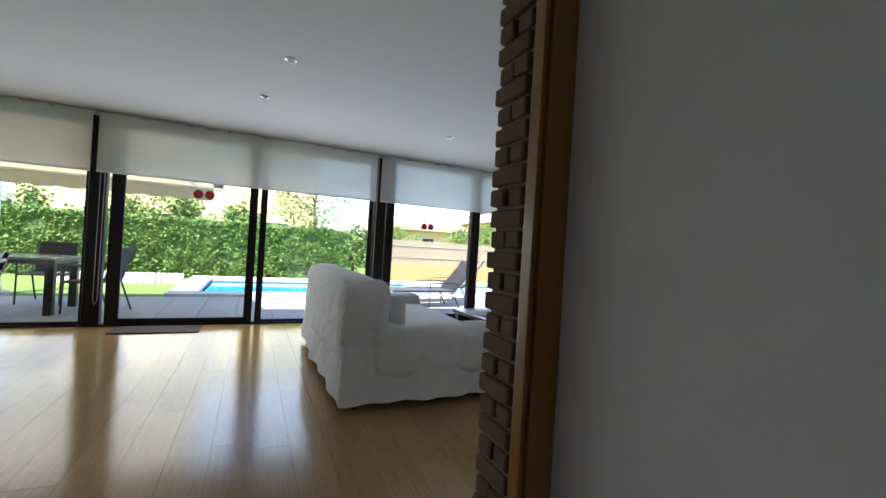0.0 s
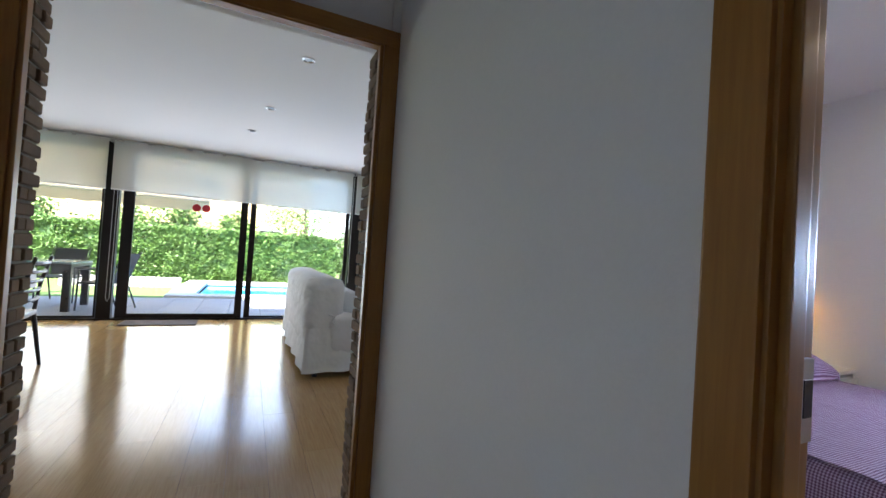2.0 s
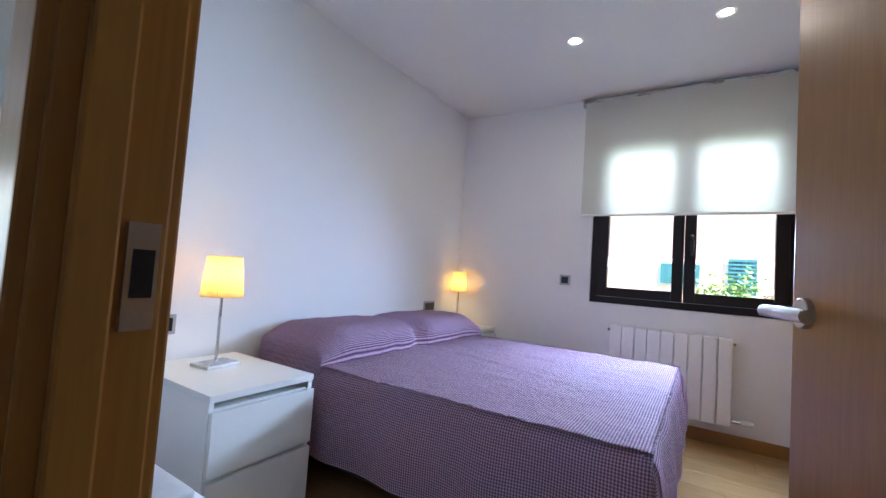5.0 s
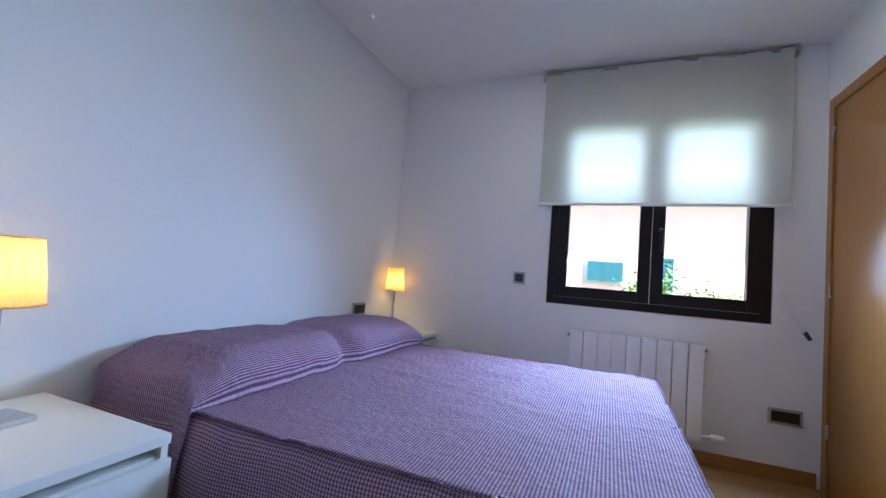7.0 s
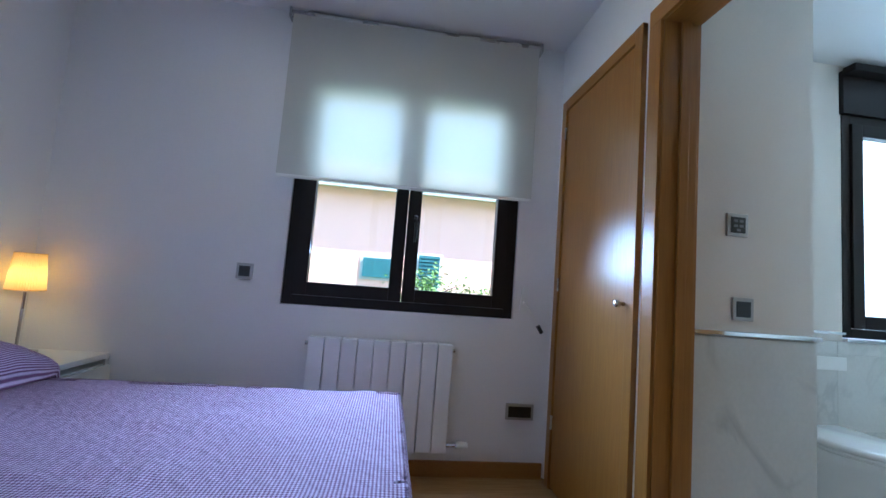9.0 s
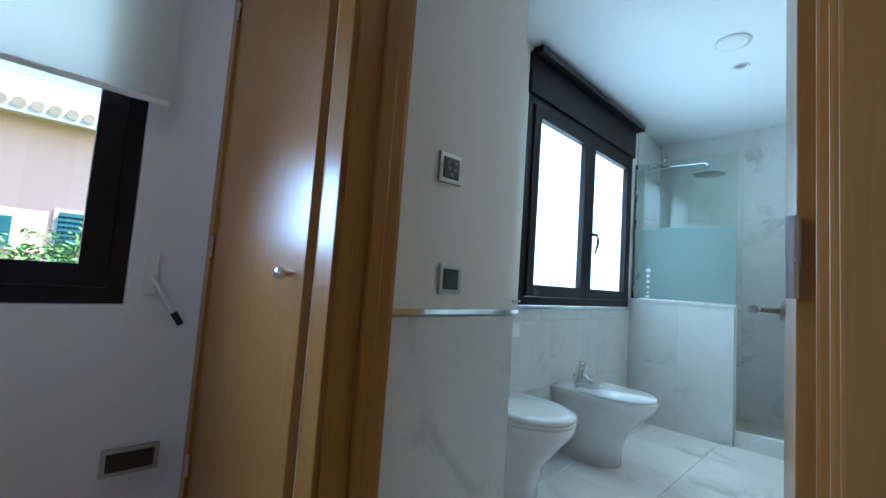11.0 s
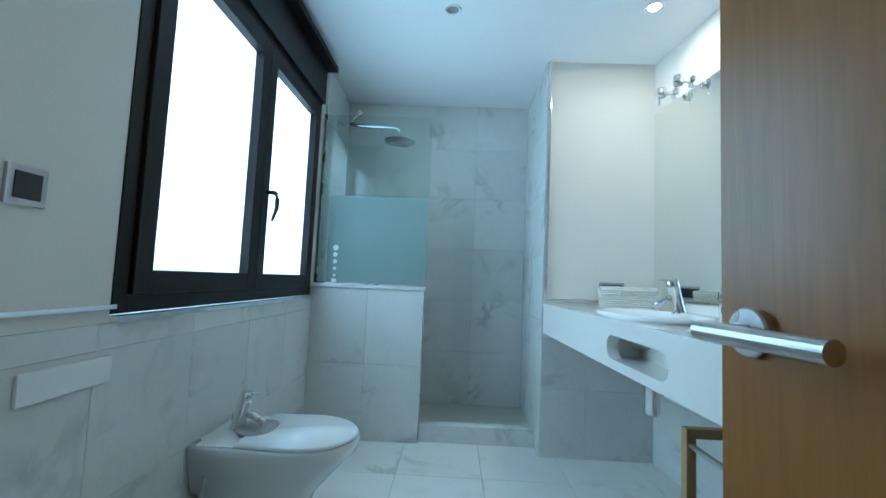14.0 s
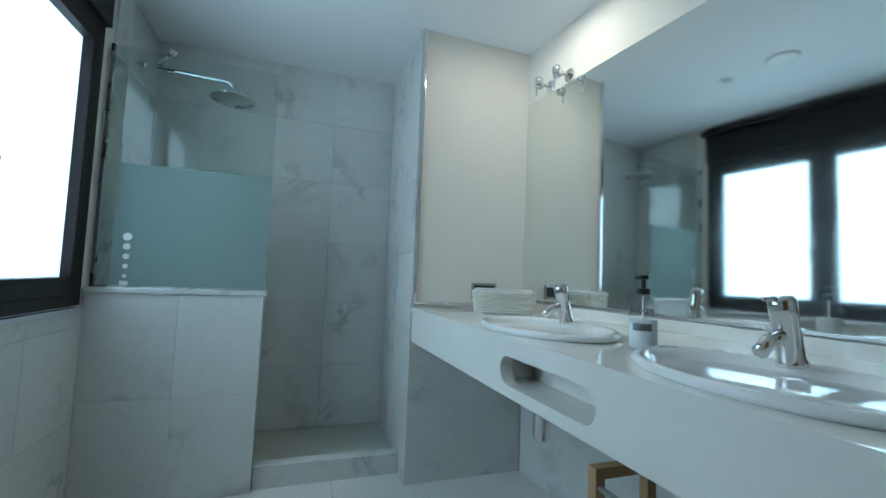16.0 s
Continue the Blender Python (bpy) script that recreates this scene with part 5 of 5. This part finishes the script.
def tree(x, y, h, r, seed, n, label, material=LEAF2, low=0.35, leaf=0.07):
    rng = random.Random(seed)
    e = thing("tree", pose(x, y, -0.12), label, "tree")
    b = tube([(0, 0, 0), (0.05, 0.03, h * 0.3), (0.0, 0.05, h * 0.6), (0.05, 0, h * 0.9)], [0.08, 0.065, 0.04, 0.012], 10)
    tips = []
    for i in range(12):
        a, z0 = rng.uniform(0, 6.28), h * rng.uniform(low * 0.8, 0.7)
        l = r * rng.uniform(0.6, 1.05)
        p = (l * math.cos(a), l * math.sin(a), z0 + h * rng.uniform(0.08, 0.3))
        tube([(0.02, 0.02, z0), (p[0] * 0.5, p[1] * 0.5, (z0 + p[2]) / 2 + 0.05), p], [0.025, 0.016, 0.006], 6, b)
        tips.append(Vector(p))
    tips += [Vector((0, 0, h * 0.95)), Vector((0.1, 0.1, h * 0.8))]
    part("trunk", b, BARK, e)

    def place(g):
        t = g.choice(tips)
        d = Vector((g.gauss(0, 1), g.gauss(0, 1), g.gauss(0, 0.8))) * r * 0.20
        return t * g.uniform(0.55, 1.0) + d
    tagged(leaves(n, place, leaf, material, "crown", e, seed), kind="stuff")


for x, y, h, r, s, n in ((-1.4, 16.5, 3.0, 1.0, 5, 5000), (0.4, 15.6, 2.6, 0.6, 6, 4000), (-2.9, 16.2, 2.6, 1.0, 8, 4500), (-5.2, 16, 2.7, 1.1, 9, 4500)):
    tree(x, y, h, r, s, n, "leafy green garden shrub behind the hedge", LEAF, 0.2)
tree(2.6, 12.9 + 1.6, 4.2, 1.3, 11, 3000, "slender flowering tree with sparse pale leaves", LEAF, 0.3, 0.055)
tree(4.2, 15.5, 2.2, 1.0, 12, 4000, "rounded green shrub by the pool", LEAF, 0.15)
tree(12.0, 20.5, 3.2, 1.4, 13, 4000, "green garden tree beyond the fence", LEAF, 0.25)
tree(7.8, 22.5, 3.0, 1.6, 14, 4000, "green garden tree beyond the fence", LEAF, 0.25)

fence = thing("reed_fence", pose(5.2, 15.3, -0.12), "brown reed screen above an orange brick wall", "fence")
part("base_wall", box((0, 0, 0), (9, 0.2, 0.62), 0.01), TERRACOTTA, fence, "low orange brick wall")
rs = None
for i in range(225):
    if rs is None:
        ob = part("reed", turned([(0.021, 0.60), (0.019, 1.52)], None, 5), REED, fence)
        rs = ob.data
    else:
        ob = new("reed", rs)
        ob.parent = fence
    ob.location = (0.02 + 0.04 * i, 0.08 + 0.01 * math.sin(i * 1.7), 0.02 * math.sin(i * 2.3))
for z in (0.85, 1.3):
    part("wire", tube([(0, 0.05, z), (9, 0.05, z)], 0.012, 6), REED, fence)


def house(m, w, d, h, wall, label, windows, roof_over=0.5):
    e = thing("house", m, label, "house")
    part("wall", box((0, 0, 0), (w, d, h)), wall, e)
    b = bmesh.new()
    o = roof_over
    v = [b.verts.new(p) for p in ((-o, -o, h), (w + o, -o, h), (w + o, d + o, h), (-o, d + o, h), (d * 0.4, d / 2, h + d * 0.22), (w - d * 0.4, d / 2, h + d * 0.22))]
    for f in ((0, 1, 5, 4), (1, 2, 5), (2, 3, 4, 5), (3, 0, 4), (0, 3, 2, 1)):
        b.faces.new([v[i] for i in f])
    roof = part("roof", b, ROOFTILE, e)
    part("eave", box((-o, -o - 0.02, h - 0.12), (w + o, -o + 0.1, h), 0.01), COPING, e)
    n = int((w + 2 * o) / 0.2)
    ts_ = None
    for i in range(min(n, 120)):
        if ts_ is None:
            t = part("roof_tile", turned([(0.085, 0), (0.075, 0.8)], pose(0, 0, 0, -77), 8), ROOFTILE, roof)
            ts_ = t.data
        else:
            t = new("roof_tile", ts_)
            t.parent = roof
        t.location = (-o + 0.1 + 0.2 * i, -o - 0.05, h + 0.02)
    for x, z, ww, wh, kind in windows:
        wd = new("window")
        wd.parent = e
        part("frame", boxes([((x, -0.04, z), (x + 0.06, 0.02, z + wh)), ((x + ww - 0.06, -0.04, z), (x + ww, 0.02, z + wh)), ((x, -0.04, z - 0.06), (x + ww, 0.04, z)), ((x, -0.04, z + wh), (x + ww, 0.02, z + wh + 0.06))]), COPING, wd)
        part("pane", box((x + 0.06, -0.01, z), (x + ww - 0.06, 0.0, z + wh)), BLACK, wd)
        if kind == "lattice":
            bb = bmesh.new()
            k = 7
            for i in range(k):
                xx = x + 0.06 + (ww - 0.12) * (i + 0.5) / k
                box((xx - 0.02, -0.06, z), (xx + 0.02, -0.03, z + wh), 0, bb)
            for i in range(9):
                zz = z + wh * (i + 0.5) / 9
                box((x + 0.06, -0.085, zz - 0.02), (x + ww - 0.06, -0.062, zz + 0.02), 0, bb)
            part("lattice", bb, LATTICE, wd, "green lattice grille")
        else:
            for i in range(7):
                zz = z + wh * (i + 0.5) / 7
                part("louvre", box((x + 0.06, -0.05, zz - 0.03), (x + ww - 0.06, -0.015, zz + 0.02)), DARKFRAME, wd)
    return e


house(pose(-7.5, 21, -0.12), 11.0, 8, 5.6, YELLOWWALL, "ochre rendered house beyond the hedge", ((5.9, 3.35, 1.1, 0.8, "louvre"), (2.2, 3.2, 1.2, 1.1, "louvre"), (8.6, 0.9, 1.2, 1.1, "louvre")))
house(pose(10.8, 29, -0.12), 6.0, 7, 2.7, YELLOWWALL, "pale house with clay roof in distance", ((1.5, 1.0, 1.0, 1.0, "louvre"),))
house(pose(16.6, 26, -0.12), 5.0, 7, 3.4, YELLOWWALL, "pale gabled house with clay roof in distance", ((1.0, 1.2, 1.0, 1.0, "louvre"),))
house(pose(12.2, 12.0, -0.12, 0, 0, -90), 26.0, 8, 3.30, PINKWALL, "salmon rendered house with clay tile eaves", ((13.6, 1.05, 0.62, 0.75, "lattice"), (12.3, 1.2, 0.9, 0.45, "lattice")), 0.45)
tree(10.6, -1.9, 1.5, 0.7, 21, 2500, "low green shrub before the salmon house", LEAF, 0.1, 0.05)
tree(10.9, -3.4, 1.3, 0.6, 22, 2500, "low green shrub before the salmon house", LEAF, 0.1, 0.05)

# awning over the terrace
aw = thing("awning", pose(0, 0, 0), "cream canvas awning with folding arm over terrace", "awning")
part("canopy", grid_sheet(30, 10, lambda u, v: Vector((-6.0 + 6.05 * u, 6.2 + 2.6 * v, 2.62 - 0.62 * v - 0.05 * math.sin(math.pi * v))), 0.006), AWNING, aw)
part("valance", grid_sheet(120, 3, lambda u, v: Vector((-6.0 + 6.05 * u, 8.82 + 0.008 * math.sin(u * 90), 2.0 - v * (0.22 + 0.025 * abs(math.sin(u * 50))))), 0.004), AWNING, aw, "scalloped canvas valance")
part("front_bar", tube([(-6.0, 8.8, 2.0), (0.05, 8.8, 2.0)], 0.03, 10), WHITEPL, aw)
part("arm", tube([(-0.75, 6.15, 2.45), (-0.95, 7.3, 2.22), (-0.15, 8.7, 1.99)], 0.03, 8), WHITEPL, aw, "white folding arm")
part("cassette", box((-6.0, 6.03, 2.55), (0.1, 6.2, 2.72), 0.02), WHITEPL, aw)
um = thing("parasol_post", pose(-3.3, 9.6, -0.12), "white round post by the lawn", "post")
part("post", tube([(0, 0, 0), (0, 0, 2.6)], 0.10, 16), WHITEPL, um)
part("base", turned([(0.28, 0), (0.28, 0.06), (0.12, 0.10)], None, 20), COPING, um)

# terrace furniture
ot = thing("outdoor_table", pose(-2.05, 7.25, -0.03), "dark metal garden table with green glass top", "table")
part("tabletop", box((-0.75, -0.45, 0.71), (0.55, 0.45, 0.735), 0.005), TABLETOP, ot)
part("frame", boxes([((-0.75, -0.45, 0.66), (0.55, -0.40, 0.708)), ((-0.75, 0.40, 0.66), (0.55, 0.45, 0.708)), ((-0.75, -0.40, 0.66), (-0.70, 0.40, 0.708)), ((0.50, -0.40, 0.66), (0.55, 0.40, 0.708))]), BLACK, ot)
for x in (-0.74, 0.45):
    for y in (-0.44, 0.35):
        part("leg", box((x, y, 0), (x + 0.09, y + 0.09, 0.66), 0.004), BLACK, ot)


def garden_chair(m):
    e = thing("garden_chair", m, "grey sling garden armchair with dark metal frame", "chair", "chairs on the terrace")
    part("seat", box((-0.23, -0.22, 0.42), (0.23, 0.24, 0.435), 0.004), CANVAS, e)
    part("backrest", grid_sheet(6, 8, lambda u, v: Vector((-0.23 + 0.46 * u, -0.22 - 0.14 * v, 0.44 + 0.46 * v)), 0.01), CANVAS, e)
    for x in (-0.25, 0.25):
        part("front_leg", tube([(x, 0.24, 0.0), (x, 0.22, 0.64)], 0.013, 8), BLACK, e)
        part("rear_leg", tube([(x, -0.34, 0.0), (x, -0.18, 0.44), (x, -0.37, 0.92)], 0.013, 8), BLACK, e)
        part("armrest", tube([(x, 0.25, 0.64), (x, -0.28, 0.66)], 0.018, 8), BLACK, e)
        part("side_rail", tube([(x, 0.23, 0.42), (x, -0.19, 0.42)], 0.012, 8), BLACK, e)
    return e


gc = garden_chair(pose(-1.18, 7.15, -0.03, 0, 0, 75))
copy_thing(gc, pose(-2.0, 8.05, -0.03, 0, 0, 178))
copy_thing(gc, pose(-2.4, 6.5, -0.03, 0, 0, 5))


def lounger(m, sling, label):
    """A sun lounger along +x, head end raised at x = 1.9."""
    e = thing("sun_lounger", m, label, "sun lounger", "loungers by the pool")
    part("sling", box((0, -0.28, 0.33), (1.30, 0.28, 0.345), 0.004), sling, e)
    part("backrest", grid_sheet(8, 6, lambda u, v: Vector((1.30 + 0.50 * u, -0.28 + 0.56 * v, 0.34 + 0.58 * u)), 0.012), sling, e)
    for y in (-0.30, 0.30):
        part("rail", tube([(-0.02, y, 0.33), (1.32, y, 0.33)], 0.016, 8), BLACK, e)
        part("back_rail", tube([(1.30, y, 0.33), (1.82, y, 0.94)], 0.016, 8), BLACK, e)
        part("leg", tube([(0.30, y, 0.33), (0.18, y, 0)], 0.014, 8), BLACK, e)
        part("leg", tube([(1.25, y, 0.33), (1.42, y, 0)], 0.014, 8), BLACK, e)
        part("armrest", tube([(0.75, y, 0.0), (0.75, y, 0.48), (1.20, y, 0.50), (1.42, y, 0.46)], 0.013, 8), BLACK, e)
    return e


lounger(pose(3.15, 7.55, -0.03, 0, 0, 4), CANVAS, "dark grey sling sun lounger with raised back")
lounger(pose(3.75, 8.35, -0.03, 0, 0, 4), TAUPE, "taupe sling sun lounger with raised back")

# ---- pieces of walls and floors ----
bs = None
for side, x0 in ((0, 0.082), (1, 1.308)):
    for i in range(40):
        z = 0.002 + 0.0512 * i
        for j, (y0, y1) in enumerate(((0.748, 0.880),) if i % 2 else ((0.748, 0.803), (0.811, 0.873))):
            key = round(y1 - y0, 3)
            bs = bs or {}
            if key not in bs:
                ob = part("brick", box((0, 0, 0), (0.08, y1 - y0, 0.042), 0.004, seg=1), BRICK, wall_living)
                bs[key] = ob.data
            else:
                ob = new("brick", bs[key])
                ob.parent = wall_living
            ob.location = (x0 + random.uniform(-0.005, 0.005), y0, z)
part("mortar_bed", boxes([((0.11, 0.75, 0), (0.152, 0.866, ZD + 0.03)), ((1.322, 0.75, 0), (1.365, 0.866, ZD + 0.03))]), MORTAR, wall_living)

wc = bpy.data.objects["wall_closet"]
wall_tiles(wc, 0, 3.815, -1, -2.71, -2.09, 0, 0.893, 0.62, 0.90)
we = bpy.data.objects["wall_bath_east"]
wall_tiles(we, 0, 4.345, -1, -5.045, -2.71, 0.0, 0.868)
wall_tiles(we, 0, 4.345, -1, -5.68, -5.12, 0.07, 2.43)
wall_tiles(bpy.data.objects["wall_bath_south"], 1, -5.68, 1, 2.887, 4.333, 0.07, 2.43)
ws = bpy.data.objects["wall_shower_side"]
wall_tiles(ws, 0, 2.875, 1, -5.668, -4.945, 0.0, 2.43)
wall_tiles(ws, 1, -4.945, 1, 2.22, 2.887, 0.0, 0.70)
wall_tiles(wall_vanity, 0, 0, 1, 0.02, 2.60, 0.0, 0.88)
wall_tiles(half, 1, -5.045, 1, 3.613, 4.333, 0, 0.945, 0.36, 0.4725)
wall_tiles(half, 0, 3.625, -1, -5.115, -5.033, 0, 0.945, 0.2, 0.945)
planks(-4.5, 5.75, 0.87, 5.90)
planks(0.08, 1.395, -2.9, 0.87)
planks(1.395, 4.63, -1.96, 0.70)
shp = {}
x = 1.89
while x < 4.34:
    y = -5.07
    xe = min(x + 0.45, 4.345)
    while y < -2.08:
        ye = min(y + 0.45, -2.06)
        key = (round(xe - x, 3), round(ye - y, 3))
        if key not in shp:
            ob = part("tile", box((0.001, 0.001, -0.004), (xe - x - 0.001, ye - y - 0.001, 0.004), 0.001, seg=1), FLOOR_MARBLE, bath_floor)
            shp[key] = ob.data
        else:
            ob = new("tile", shp[key])
            ob.parent = bath_floor
        ob.location = (x, y, 0)
        y = ye
    x = xe
